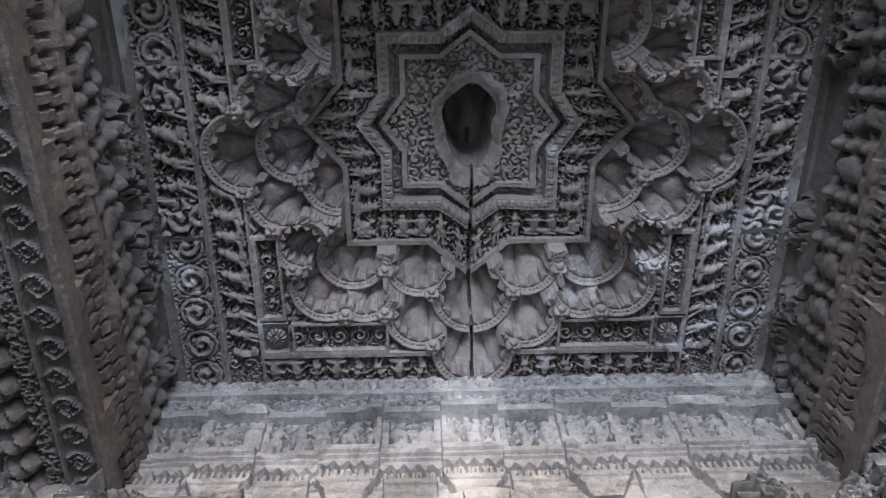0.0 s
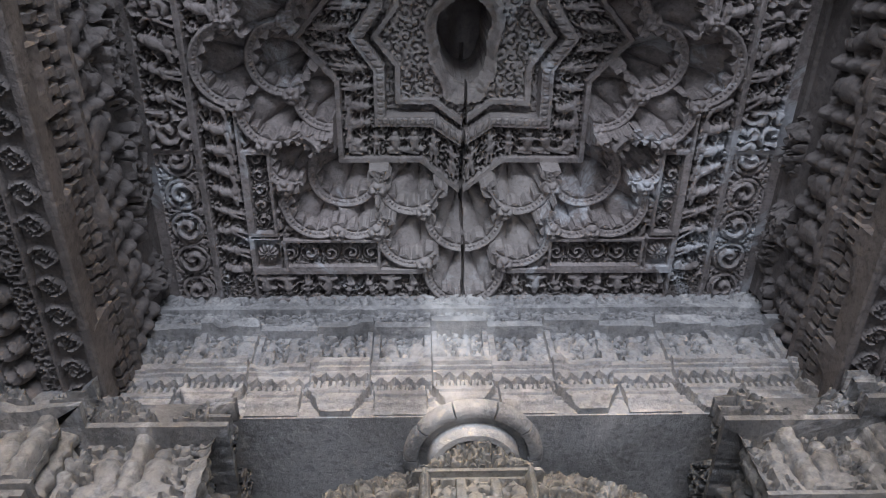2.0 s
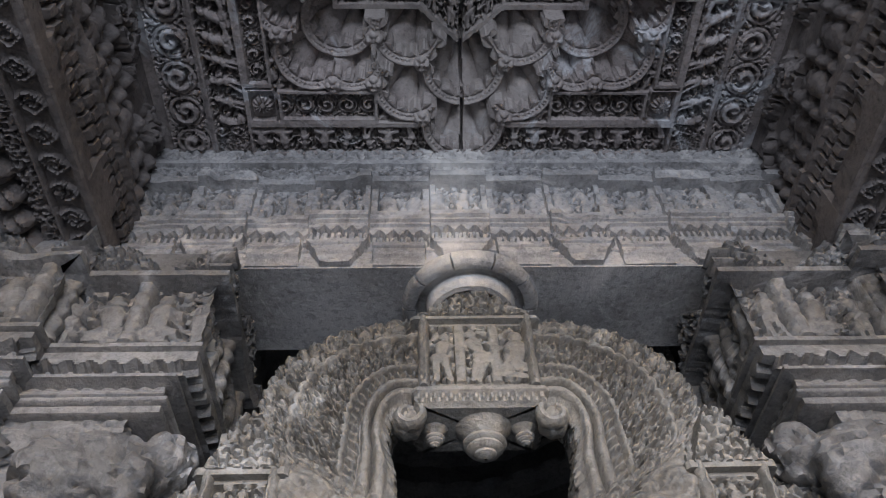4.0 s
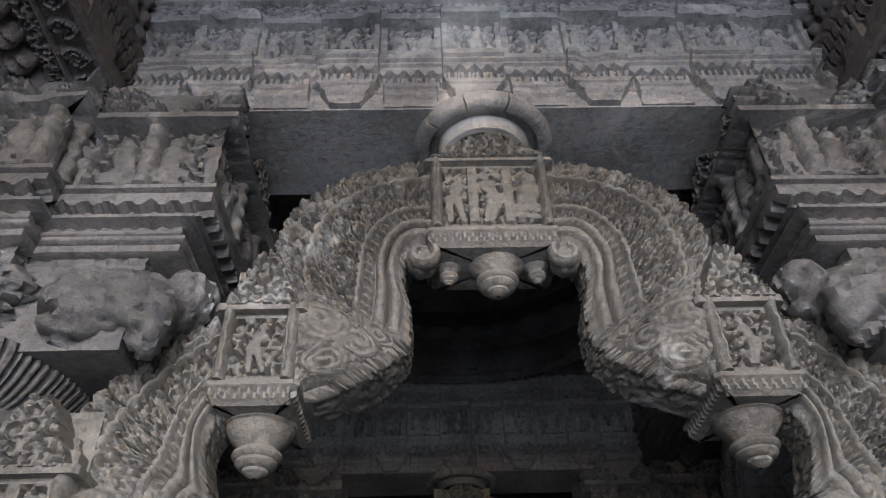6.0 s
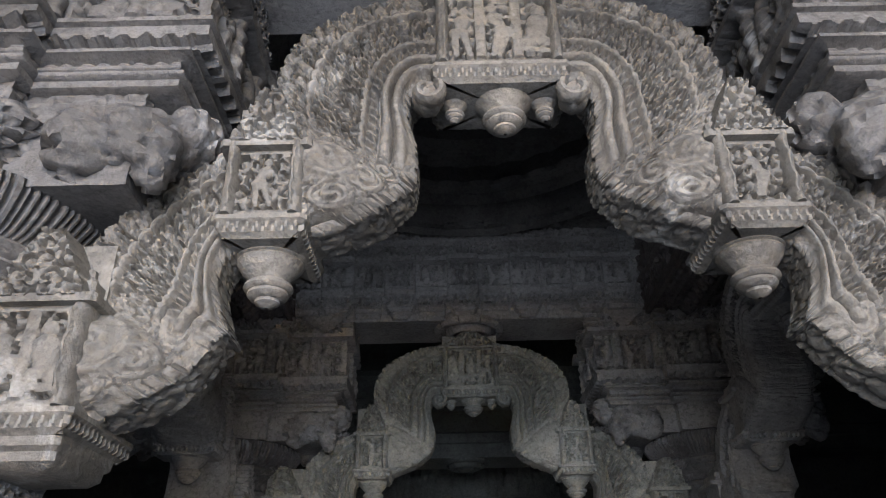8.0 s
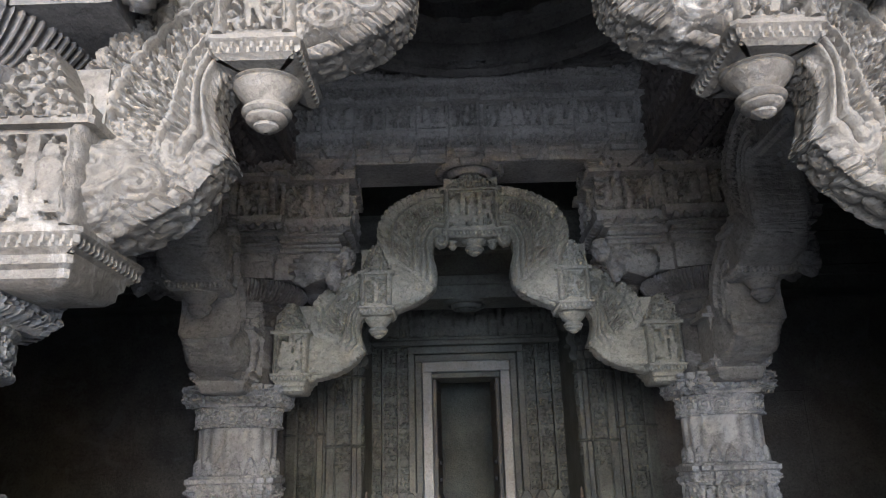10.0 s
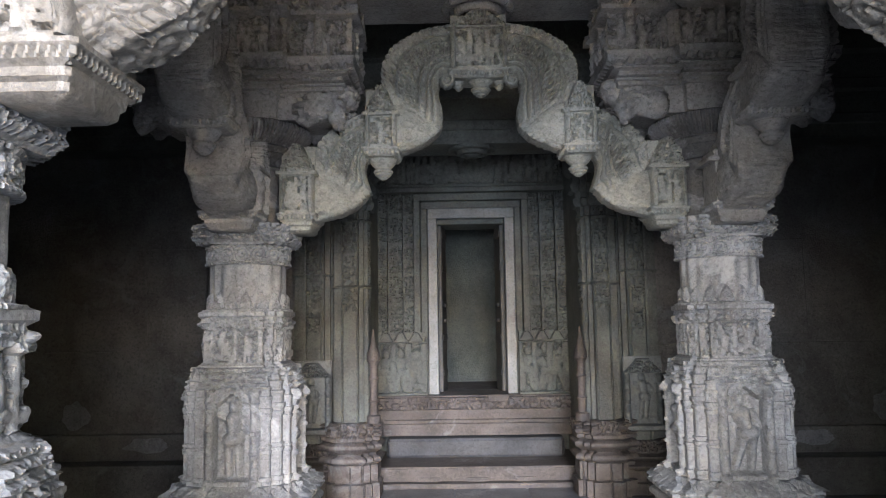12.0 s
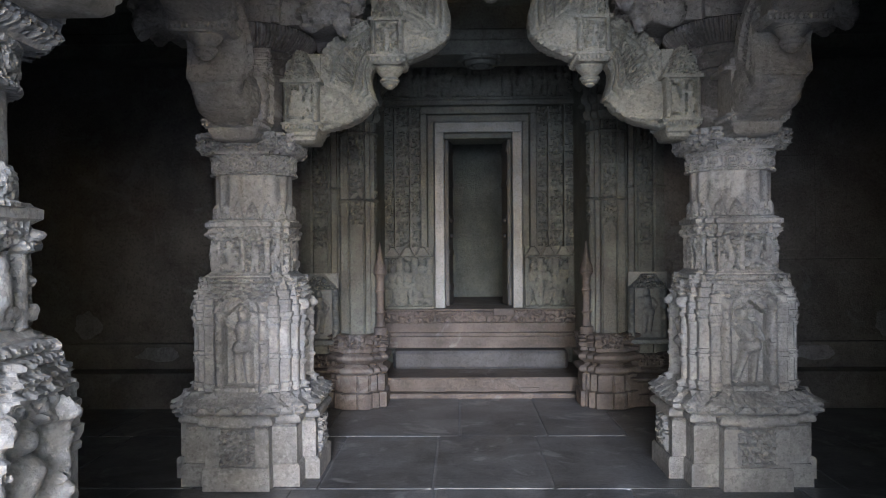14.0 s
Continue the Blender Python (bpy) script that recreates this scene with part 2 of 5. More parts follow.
def link_mesh(name, V, F, mat, parent=None, label="", soft=True):
    me = bpy.data.meshes.new(name)
    V, F = np.asarray(V, dtype=np.float32).reshape(-1, 3), np.asarray(F, dtype=np.int32)
    k = F.shape[1]
    me.vertices.add(len(V))
    me.vertices.foreach_set("co", V.ravel())
    me.loops.add(F.size)
    me.loops.foreach_set("vertex_index", F.ravel())
    me.polygons.add(len(F))
    me.polygons.foreach_set("loop_start", np.arange(0, F.size, k, dtype=np.int32))
    me.polygons.foreach_set("use_smooth", np.full(len(F), soft, dtype=bool))
    me.update(calc_edges=True)
    me.validate()
    if soft:
        me.set_sharp_from_angle(angle=radians(42))
    me.materials.append(mat)
    ob = new(name, me)
    if parent is not None:
        ob.parent = parent
    if label:
        tagged(ob, label)
    return ob


def quads(m, n, around=False, base=0):
    i, j = np.meshgrid(np.arange(m - 1), np.arange(n if around else n - 1), indexing="ij")
    k = (j + 1) % n
    return (np.stack([i * n + j, i * n + k, (i + 1) * n + k, (i + 1) * n + j], -1) + base).reshape(-1, 4)


def sheet(name, P, mat, parent=None, around=False, label="", extra=()):
    """A grid of places, m x n x 3, as one mesh, with further grids joined to it."""
    Vs, Fs, base = [], [], 0
    for grid, ring in ((P, around), *extra):
        m, n = grid.shape[:2]
        Vs.append(grid.reshape(-1, 3))
        Fs.append(quads(m, n, ring, base))
        base += m * n
    return link_mesh(name, np.concatenate(Vs), np.concatenate(Fs), mat, parent, label)


def relief(w, h, fn, cell, thick):
    """A carved slab in the plane x, z from (0, 0) to (w, h), facing -y by fn(x, z) metres, with sides and back."""
    nx, nz = max(4, int(w / cell)), max(4, int(h / cell))
    x, z = np.meshgrid(np.linspace(0, w, nx), np.linspace(0, h, nz))
    H = fn(x, z)
    X, Z, Hp = np.pad(x, 2, "edge"), np.pad(z, 2, "edge"), np.pad(H, 2, "edge")
    Hp[1, :] = Hp[-2, :] = Hp[:, 1] = Hp[:, -2] = -thick
    Hp[0, :] = Hp[-1, :] = Hp[:, 0] = Hp[:, -1] = -thick
    X[0, :] = X[-1, :] = X[:, 0] = X[:, -1] = w / 2
    Z[0, :] = Z[-1, :] = Z[:, 0] = Z[:, -1] = h / 2
    return np.stack([X, -Hp, Z], -1)


def moved(P, m):
    m = np.array(m)
    return P @ m[:3, :3].T + m[:3, 3]


def lathe(profile, n=40, flutes=0, depth=0.0, at=(0, 0)):
    """A turned form from (radius, z) pairs, as a closed grid around z."""
    r, z = np.array([p[0] for p in profile]), np.array([p[1] for p in profile])
    a = np.linspace(0, 2 * np.pi, n, endpoint=False)
    R = r[:, None] * (1 + depth * np.cos(a * flutes)[None, :])
    return np.stack([at[0] + R * np.cos(a), at[1] + R * np.sin(a), np.repeat(z[:, None], n, 1)], -1)


def plan_box(a, b=None, c=0.01):
    b = a if b is None else b
    return np.array([(-a + c, -b), (a - c, -b), (a, -b + c), (a, b - c), (a - c, b), (-a + c, b), (-a, b - c), (-a, -b + c)])


def plan_cross(e, w, c):
    """A square with stepped corners: arms out to e with half width w, shoulders to c."""
    q = [(w, -e), (w, -c), (c, -c), (c, -w), (e, -w)]
    out = []
    for k in range(4):
        co, si = round(math.cos(k * math.pi / 2)), round(math.sin(k * math.pi / 2))
        out += [(x * co - y * si, x * si + y * co) for x, y in q]
    return np.array(out)


def loft(plan, rings):
    """Rings of a plan: (z, scale) or (z, scale_x, scale_y), closed at both ends."""
    rows = []
    rings = [(rings[0][0], 0.001)] + list(rings) + [(rings[-1][0], 0.001)]
    for z, *s in rings:
        s = (s[0], s[-1])
        rows.append(np.column_stack([plan * s, np.full(len(plan), z)]))
    return np.array(rows)


def wrapped(plan, z0, z1, fn, ds, dz):
    """An upright block of the plan with a carved surface fn(s, z, side) round it, closed at both ends."""
    pts, nor, run, s = [], [], [], 0.0
    count = len(plan)
    ways = [plan[(k + 1) % count] - plan[k] for k in range(count)]
    outs = [np.array((d[1], -d[0])) / np.hypot(*d) for d in ways]
    for k in range(count):
        a, d = plan[k], ways[k]
        length = float(np.hypot(*d))
        n = max(1, int(length / ds))
        t = (np.arange(n) + 0.5) / n
        mitre = (outs[k - 1] + outs[k]) / (1 + outs[k - 1] @ outs[k])
        pts += [a[None], a + d * t[:, None]]
        nor += [mitre[None], np.repeat(outs[k][None], n, 0)]
        run += [np.array([s]), s + length * t]
        s += length
    pts, nor, run = np.concatenate(pts), np.concatenate(nor), np.concatenate(run)
    nz = max(3, int((z1 - z0) / dz))
    Z = np.repeat(np.linspace(0, z1 - z0, nz)[:, None], len(run), 1)
    H = fn(np.repeat(run[None], nz, 0), Z, np.repeat(pts[None], nz, 0), np.repeat(nor[None], nz, 0))
    XY = pts[None] + nor[None] * H[..., None]
    P = np.concatenate([XY, (Z + z0)[..., None]], -1)
    cap0, cap1 = P[:1].copy(), P[-1:].copy()
    cap0[..., :2] *= 0.02
    cap1[..., :2] *= 0.02
    return np.concatenate([cap0, P, cap1])


def box_grid(x0, x1, y0, y1, z0, z1, c=0.008):
    p = plan_box((x1 - x0) / 2, (y1 - y0) / 2, c)
    P = loft(p, [(z0, 1 - c / (x1 - x0), 1 - c / (y1 - y0)), (z0 + c, 1), (z1 - c, 1), (z1, 1 - c / (x1 - x0), 1 - c / (y1 - y0))])
    P[..., 0] += (x0 + x1) / 2
    P[..., 1] += (y0 + y1) / 2
    return P


def block(name, x0, x1, y0, y1, z0, z1, mat, parent=None, label="", c=0.008):
    P = box_grid(x0, x1, y0, y1, z0, z1, c)
    ob = sheet(name, P, mat, parent, True, label)
    ob.data.polygons.foreach_set("use_smooth", np.zeros(len(ob.data.polygons), dtype=bool))
    return ob


TURN = {"front": pose(0, 0, 0), "right": pose(0, 0, 0, 0, 0, 90), "back": pose(0, 0, 0, 0, 0, 180), "left": pose(0, 0, 0, 0, 0, -90)}

# ---- ground, floors, roof ----
HALF, BAY_Y = 1.19, 0.64        # inner half width of the porch ceiling, its centre
SOFFIT, CEIL = 3.60, 4.32       # undersides of beams and ceiling
COL_X, COL_F, COL_B = 1.53, 1.95, 5.01

tagged(block("ground", -60, 60, -60, 60, -0.9, -0.6, M_GROUND), "pale dusty ground outside the temple porch", "ground", kind="structure")
floor = tagged(block("floor", -5.2, 5.2, -1.6, 12.2, -0.6, -0.009, M_JOINT), "dark worn flagstone floor with pale joints", "floor", kind="structure")
tagged(block("roof", -5.4, 5.4, -0.95, 12.4, 5.3, 5.6, M_DARK), "heavy dark stone roof slab over the hall", "roof", kind="structure")
# unseen walls, added so that daylight enters only through the porch front
for nm, b in (("wall_west", (-5.3, -4.6, 2.3, 12.2, -0.1, 5.3)), ("wall_east", (4.6, 5.3, 2.3, 12.2, -0.1, 5.3)), ("wall_south_west_added", (-5.3, -1.9, 1.75, 2.3, -0.1, 5.3)),
              ("wall_south_east_added", (1.9, 5.3, 1.75, 2.3, -0.1, 5.3)), ("wall_far", (-5.3, 5.3, 12.0, 12.4, -0.1, 5.3)),
              ("wall_porch_west_added", (-2.6, -2.25, -0.95, 1.75, -0.1, 5.3)), ("wall_porch_east_added", (2.25, 2.6, -0.95, 1.75, -0.1, 5.3))):
    tagged(block(nm, *b, M_DARK), "unseen plain dark stone wall added to close hall and porch against light", "wall", kind="structure")

# ---- carved ceiling over the porch ----


def star_edge(u, v, half, tip, base):
    """Signed distance-like measure from the edge of a square with a pointed middle on each side; below 0 inside."""
    a, b = np.maximum(np.abs(u), np.abs(v)), np.minimum(np.abs(u), np.abs(v))
    slope = (tip - half) / base
    return np.minimum(a - half, (a - tip + slope * b) / math.hypot(1, slope))


OUTER_CUPS = [(0, 0.84, 0.165), (0.21, 0.68, 0.14), (0.43, 0.56, 0.13), (0.575, 0.545, 0.14), (0.655, 0.36, 0.115), (0.70, 0.165, 0.145), (0.83, 0, 0.155)]
INNER_CUPS = [(0, 0.634, 0.165), (0.211, 0.488, 0.14), (0.471, 0.446, 0.145), (0.513, 0.134, 0.14), (0.669, 0, 0.14)]


def shell_tier(X, Y, up, cups, rim_up, deep):
    """Cut one tier of scalloped shells with toothed rims into the heights `up`."""
    near, ang, ribs, rise, rad = np.full(X.shape, 9.0), 0 * X, 0 * X, 0 * X, 0 * X + 1
    for cx, cy, r in cups:
        for ax in {cx, -cx}:
            for ay in {cy, -cy}:
                d = np.hypot(X - ax, Y - ay)
                head = math.atan2(-ay, -ax)
                hx, hy = ax + 0.62 * r * math.cos(head), ay + 0.62 * r * math.sin(head)
                fan = np.arctan2(Y - hy, X - hx) - head
                t = np.clip(((X - ax) * math.cos(head) + (Y - ay) * math.sin(head)) / r * 0.5 + 0.5, 0, 1)
                closer = d - r < near
                near, ang = np.where(closer, d - r, near), np.where(closer, np.arctan2(Y - ay, X - ax) - head, ang)
                hub = np.hypot(X - hx, Y - hy) / r
                rib = np.abs(np.sin(fan * 4.5)) ** 0.45 * smooth(0.12, 0.4, hub)
                ribs, rise, rad = np.where(closer, rib, ribs), np.where(closer, t, rise), np.where(closer, r, rad)
    tooth = np.abs(np.sin(ang * 6.5))
    cusp = 0.032 + 0.024 * tooth * (0.75 + 0.5 * fbm(X * 30, Y * 30, 4, 2))
    bowl = rim_up + 0.05 + deep * rise + 0.04 * np.sqrt(np.maximum(1 - (1 + near / rad) ** 2, 0)) - 0.036 * ribs
    beads = 0.006 * (np.abs(np.sin(ang * 24)) > 0.55) * step(near, -0.024, -0.013, 0.002)
    rim = rim_up - 0.014 * ridge(near, -0.006, 0.008) - beads + 0.006 * step(near, -0.034, -0.027, 0.002)
    up = np.where(near < 0.003, np.where(near > -cusp, rim, bowl), up)
    # little flowers where two rims meet
    for (x0, y0, r0), (x1, y1, r1) in zip(cups[:-1], cups[1:]):
        dist = math.hypot(x1 - x0, y1 - y0)
        part_ = (dist * dist + r0 * r0 - r1 * r1) / (2 * dist)
        away = math.sqrt(max(r0 * r0 - part_ * part_, 0))
        ux, uy = (x1 - x0) / dist, (y1 - y0) / dist
        kx, ky = x0 + ux * part_ - uy * away, y0 + uy * part_ + ux * away
        if math.hypot(kx, ky) < math.hypot(x0 + ux * part_, y0 + uy * part_):
            kx, ky = x0 + ux * part_ + uy * away, y0 + uy * part_ - ux * away
        for sx in (1, -1):
            for sy in (1, -1):
                lx, ly = X - kx * sx, Y - ky * sy
                up = np.where(np.hypot(lx, ly) < 0.032, np.minimum(up, rim_up - 0.004 - 0.024 * rosette(lx, ly, 0.034, 4)), up)
    return up


def ceiling_height(x, y):
    """Rise of the carved surface over the lowest frame, in metres."""
    X, Y = x, y - 0.75
    p, q = np.abs(X), np.abs(Y)
    # open field of leaves in the spandrels
    up = 0.035 - 0.034 * foliage(x, y, 0.055, 33)
    up = shell_tier(X, Y, up, OUTER_CUPS, 0.0, 0.10)
    up = shell_tier(X, Y, up, INNER_CUPS, 0.09, 0.12)
    # small framed panels beside the shells
    def framed(inside, border, carving):
        return np.where(inside, np.where(border, -0.012, carving), up)
    up = framed((p > 0.735) & (p < 0.838) & (q > 0.315) & (q < 0.675), (p < 0.752) | (p > 0.822) | (q < 0.33) | (q > 0.66), 0.05 - 0.046 * vine(Y, p - 0.752, 0.07, 5))
    up = framed((p > 0.335) & (p < 0.725) & (q > 0.69) & (q < 0.825), (p < 0.35) | (p > 0.71) | (q < 0.705) | (q > 0.81), 0.05 - 0.046 * vine(X, q - 0.712, 0.09, 6))
    up = framed((p > 0.73) & (p < 0.838) & (q > 0.685) & (q < 0.825), (p < 0.737) | (p > 0.832) | (q < 0.692) | (q > 0.818), 0.02 - 0.035 * rosette(p - 0.785, q - 0.755, 0.045, 12))
    # bands of bodies between fillets: two long sides, two short sides, corner squares
    side_row = (p > 0.838) & (p < 0.998) & (q < 0.98) & (np.hypot(p - 0.83, Y) > 0.16) & (np.hypot(p - 0.70, q - 0.165) > 0.147)
    end_row = (q > 0.825) & (q < 0.985) & (p <= 0.838) & (np.hypot(X, q - 0.84) > 0.17)
    body_s = -1.55 * frieze(Y + 0.35 * p, p - 0.852, 0.132, 0.085, 11, False, 0.36)
    body_e = -1.45 * frieze(X, q - 0.846, 0.122, 0.085, 12, False, 0.36)
    up = np.where(side_row, np.where((p < 0.853) | (p > 0.984), -0.014, body_s), up)
    up = np.where(end_row, np.where((q < 0.847) | (q > 0.968), -0.014, body_e), up)
    corner = (p > 0.853) & (p < 0.984) & (q > 0.835) & (q < 0.97)
    up = np.where(corner, 0.035 - 0.045 * vine(X + 0.02, q - 0.835, 0.066, 21), up)
    # outermost strip: bodies, square, long scroll
    out = p >= 0.998
    u = p - 1.008
    edge = (u < 0.006) | (u > 0.155)
    scroll = 0.05 - 0.056 * np.maximum(vine(Y, u, 0.155, 8), 0.75 * foliage(x, y, 0.042, 9))
    square = 0.03 - 0.045 * foliage(x, y, 0.07, 14)
    bodies = -1.5 * frieze(Y + 0.3 * u, u, 0.152, 0.095, 15, False, 0.33)
    strip = np.where(q < 0.16, bodies, np.where(q < 0.325, np.where((q < 0.168) | (q > 0.312), 0.0, square), np.where((q < 0.335) | (q > 0.955), 0.004, scroll)))
    up = np.where(out, np.where(edge, 0.0, strip), up)
    up = np.where((p > 1.168) | (q > 0.985), 0.012, up)
    # star with its band of bodies, raised fillets and a sunk core
    U, V = X + 0.012, y - 0.695
    s1, s2, s3 = star_edge(U, V, 0.48, 0.62, 0.16), star_edge(U, V, 0.335, 0.42, 0.12), star_edge(U, V, 0.25, 0.335, 0.11)
    al = np.where(np.abs(U) > np.abs(V), V, U)
    up = np.where(s1 < 0.012, np.where(s1 > -0.010, 0.165, 0.185 - 1.35 * frieze(al, np.clip(-s1 - 0.012, 0.001, 0.124), 0.125, 0.075, 17, False, 0.34)), up)
    up = np.where(s2 < 0.008, np.where(s2 > -0.038, 0.168 - 0.007 * (np.abs(np.sin(al * 120)) > 0.5) * step(s2, -0.03, -0.008, 0.002), 0.25), up)
    up = np.where((s2 < -0.038) & (s3 > 0.012), 0.245 - 0.012 * foliage(x, y, 0.045, 5), up)
    up = np.where(np.abs(s3) < 0.012, 0.195, up)
    up = np.where(s3 < -0.012, 0.228 - 0.02 * foliage(x, y, 0.04, 41), up)
    # broken opening in the middle with a chipped lip
    a = np.arctan2(V, U)
    r = np.hypot(U / 0.098, (V + 0.01) / (0.135 + 0.045 * (V > 0))) * (1 + 0.07 * np.sin(a * 3 + 0.6) + 0.28 * (fbm(x * 14, y * 14, 51, 3) - 0.45))
    lip = 0.185 + 0.03 * fbm(x * 22, y * 22, 52, 3)
    up = np.where(r < 1.45, lip + 0.04 * smooth(1.4, 1.0, r), up)
    up = np.where(r < 1.0, 0.55 + 0.08 * fbm(x * 9, y * 5, 53, 3), up)
    crack = np.abs(X - 0.006 * np.sin(Y * 9) + 0.006) < 0.006
    up = np.where(crack & (V > 0.1), np.maximum(up + 0.06, 0.12), up)
    # chips and wear
    worn = smooth(0.5, 0.68, fbm(x * 3.1, y * 3.1, 77, 3))
    return up * (1 - 0.1 * worn) - 0.005 * fbm(x * 45, y * 45, 3, 3) + 0.004


nx, ny = 540, 500
gx, gy = np.meshgrid(np.linspace(-HALF - 0.02, HALF + 0.02, nx), np.linspace(-0.46, 1.80, ny))
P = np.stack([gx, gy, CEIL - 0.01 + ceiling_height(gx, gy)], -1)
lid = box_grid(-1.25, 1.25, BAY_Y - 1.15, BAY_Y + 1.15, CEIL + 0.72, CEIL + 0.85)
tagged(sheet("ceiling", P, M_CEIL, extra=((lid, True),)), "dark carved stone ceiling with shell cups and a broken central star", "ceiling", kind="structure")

# corbelled round ceiling over the second bay
dome = [(1.40, 4.06), (1.40, 4.12), (1.36, 4.13), (1.36, 4.30), (1.32, 4.32), (1.30, 4.36), (1.22, 4.38), (1.22, 4.41), (1.24, 4.42), (1.25, 4.55), (1.2, 4.57), (1.16, 4.60), (1.0, 4.64), (0.95, 4.78), (0.85, 4.80), (0.7, 4.95), (0.5, 5.0), (0.3, 5.08), (0.01, 5.1)]
D = lathe([(r * 0.9, z + 0.17) for r, z in dome], 360)
a_ = np.linspace(0, 2 * np.pi, 360, endpoint=False)
knob = 0.03 * np.abs(np.sin(a_ * 16))
D[7:11, :, 0] -= (knob * np.cos(a_))
D[7:11, :, 1] -= (knob * np.sin(a_))
D[..., 1] += 3.48
corner_tiles = []
for sx in (-1, 1):
    for sy in (-1, 1):
        s, t = np.meshgrid(np.linspace(0, 1, 60), np.linspace(0, 1, 60))
        ang = s * math.pi / 2
        cx, cy = np.cos(ang) * 1.22, np.sin(ang) * 1.22
        k = 1.36 / np.maximum(np.abs(np.cos(ang)), np.abs(np.sin(ang)))
        ex, ey = np.cos(ang) * k, np.sin(ang) * k
        px, py = cx + (ex - cx) * t, cy + (ey - cy) * t
        hh = 0.05 * foliage(px, py, 0.16, 61)
        corner_tiles.append((np.stack([sx * px, 3.48 + sy * py, 4.33 - hh], -1), False))
tagged(sheet("ceiling", D, M_DARK, around=True, extra=tuple(corner_tiles)), "dark corbelled stone dome of ringed courses", "ceiling", kind="structure")

# ---- beams ----


def beam_face(x, z):
    """The carved side of a cross beam: z from 0 at its underside to 0.72."""
    i = np.floor((x + 0.2) / 0.215)
    even = np.where(np.mod(i, 2) == 0, 1.0, 0.0)
    proud = 0.022 * even
    lx = np.mod(x + 0.2, 0.215) - 0.1075
    h = np.zeros_like(x) - 0.03
    # hanging trapezoid blocks with ledges
    wide = np.abs(lx) < 0.05 + 0.55 * z
    block_ = np.where(even > 0.5, np.where(wide, 0.03, -0.01), np.where(np.abs(lx) < 0.09, 0.012, -0.012))
    h = np.where(z < 0.105, block_ + 0.008 * (np.mod(z, 0.035) < 0.012) - 0.025 * smooth(0.06, 0.0, z), h)
    # dentils, then the zigzag row
    h = np.where((z >= 0.105) & (z < 0.135), proud - 0.012 + 0.018 * (np.mod(x, 0.024) < 0.014), h)
    zig = np.abs(np.mod(x / 0.048, 1) * 2 - 1)
    h = np.where((z >= 0.135) & (z < 0.20), proud - 0.018 + 0.028 * (z - 0.138 > 0.034 * zig) + 0.012 * (z > 0.187), h)
    h = np.where((z >= 0.20) & (z < 0.228), 0.036 + proud, h)
    # bodies between posts
    h = np.where((z >= 0.228) & (z < 0.425), np.maximum(1.2 * frieze(x, z - 0.228, 0.197, 0.09, 23, False, 0.19), np.where(np.abs(np.abs(lx) - 0.095) < 0.013, 0.014 + 0.004 * np.cos(z * 110), -1)) + proud * 0.8, h)
    h = np.where((z >= 0.425) & (z < 0.462), 0.045 + 1.2 * proud, h)
    # sloping leaf courses above
    h = np.where((z >= 0.462) & (z < 0.585), 0.03 * smooth(0.60, 0.47, z) + 0.03 * (np.minimum(foliage(x, z, 0.05, 27), 1) - 0.85), h)
    h = np.where((z >= 0.585) & (z < 0.61), 0.022, h)
    h = np.where(z >= 0.61, 0.002 + 0.018 * (np.minimum(foliage(x, z, 0.06, 29), 1) - 0.85), h)
    hurt = smooth(0.55, 0.68, fbm(x * 5, z * 7, 90, 3))
    return h * (1 - 0.35 * hurt) + 0.005 * fbm(x * 40, z * 40, 2, 3)


def cross_beam(y, mat, label, length=1.9, cell=0.0046):
    b = thing("beam", label, "beam", (0, y, 0))
    block("core", -length, length, -0.115, 0.205, SOFFIT + 0.004, CEIL + 0.1, mat, b)
    block("soffit_slab", -length, length, -0.20, 0.209, SOFFIT, SOFFIT + 0.05, mat, b)
    P = relief(2 * HALF + 0.08, 0.72, beam_face, cell, 0.12)
    face = moved(P, pose(-HALF - 0.04, -0.208, SOFFIT + 0.004))
    sheet("carved_face", face, mat, b)
    return b


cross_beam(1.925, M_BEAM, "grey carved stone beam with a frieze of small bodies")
cross_beam(4.97, M_CAP_LIT, "dim carved stone beam with a panelled frieze", cell=0.011)


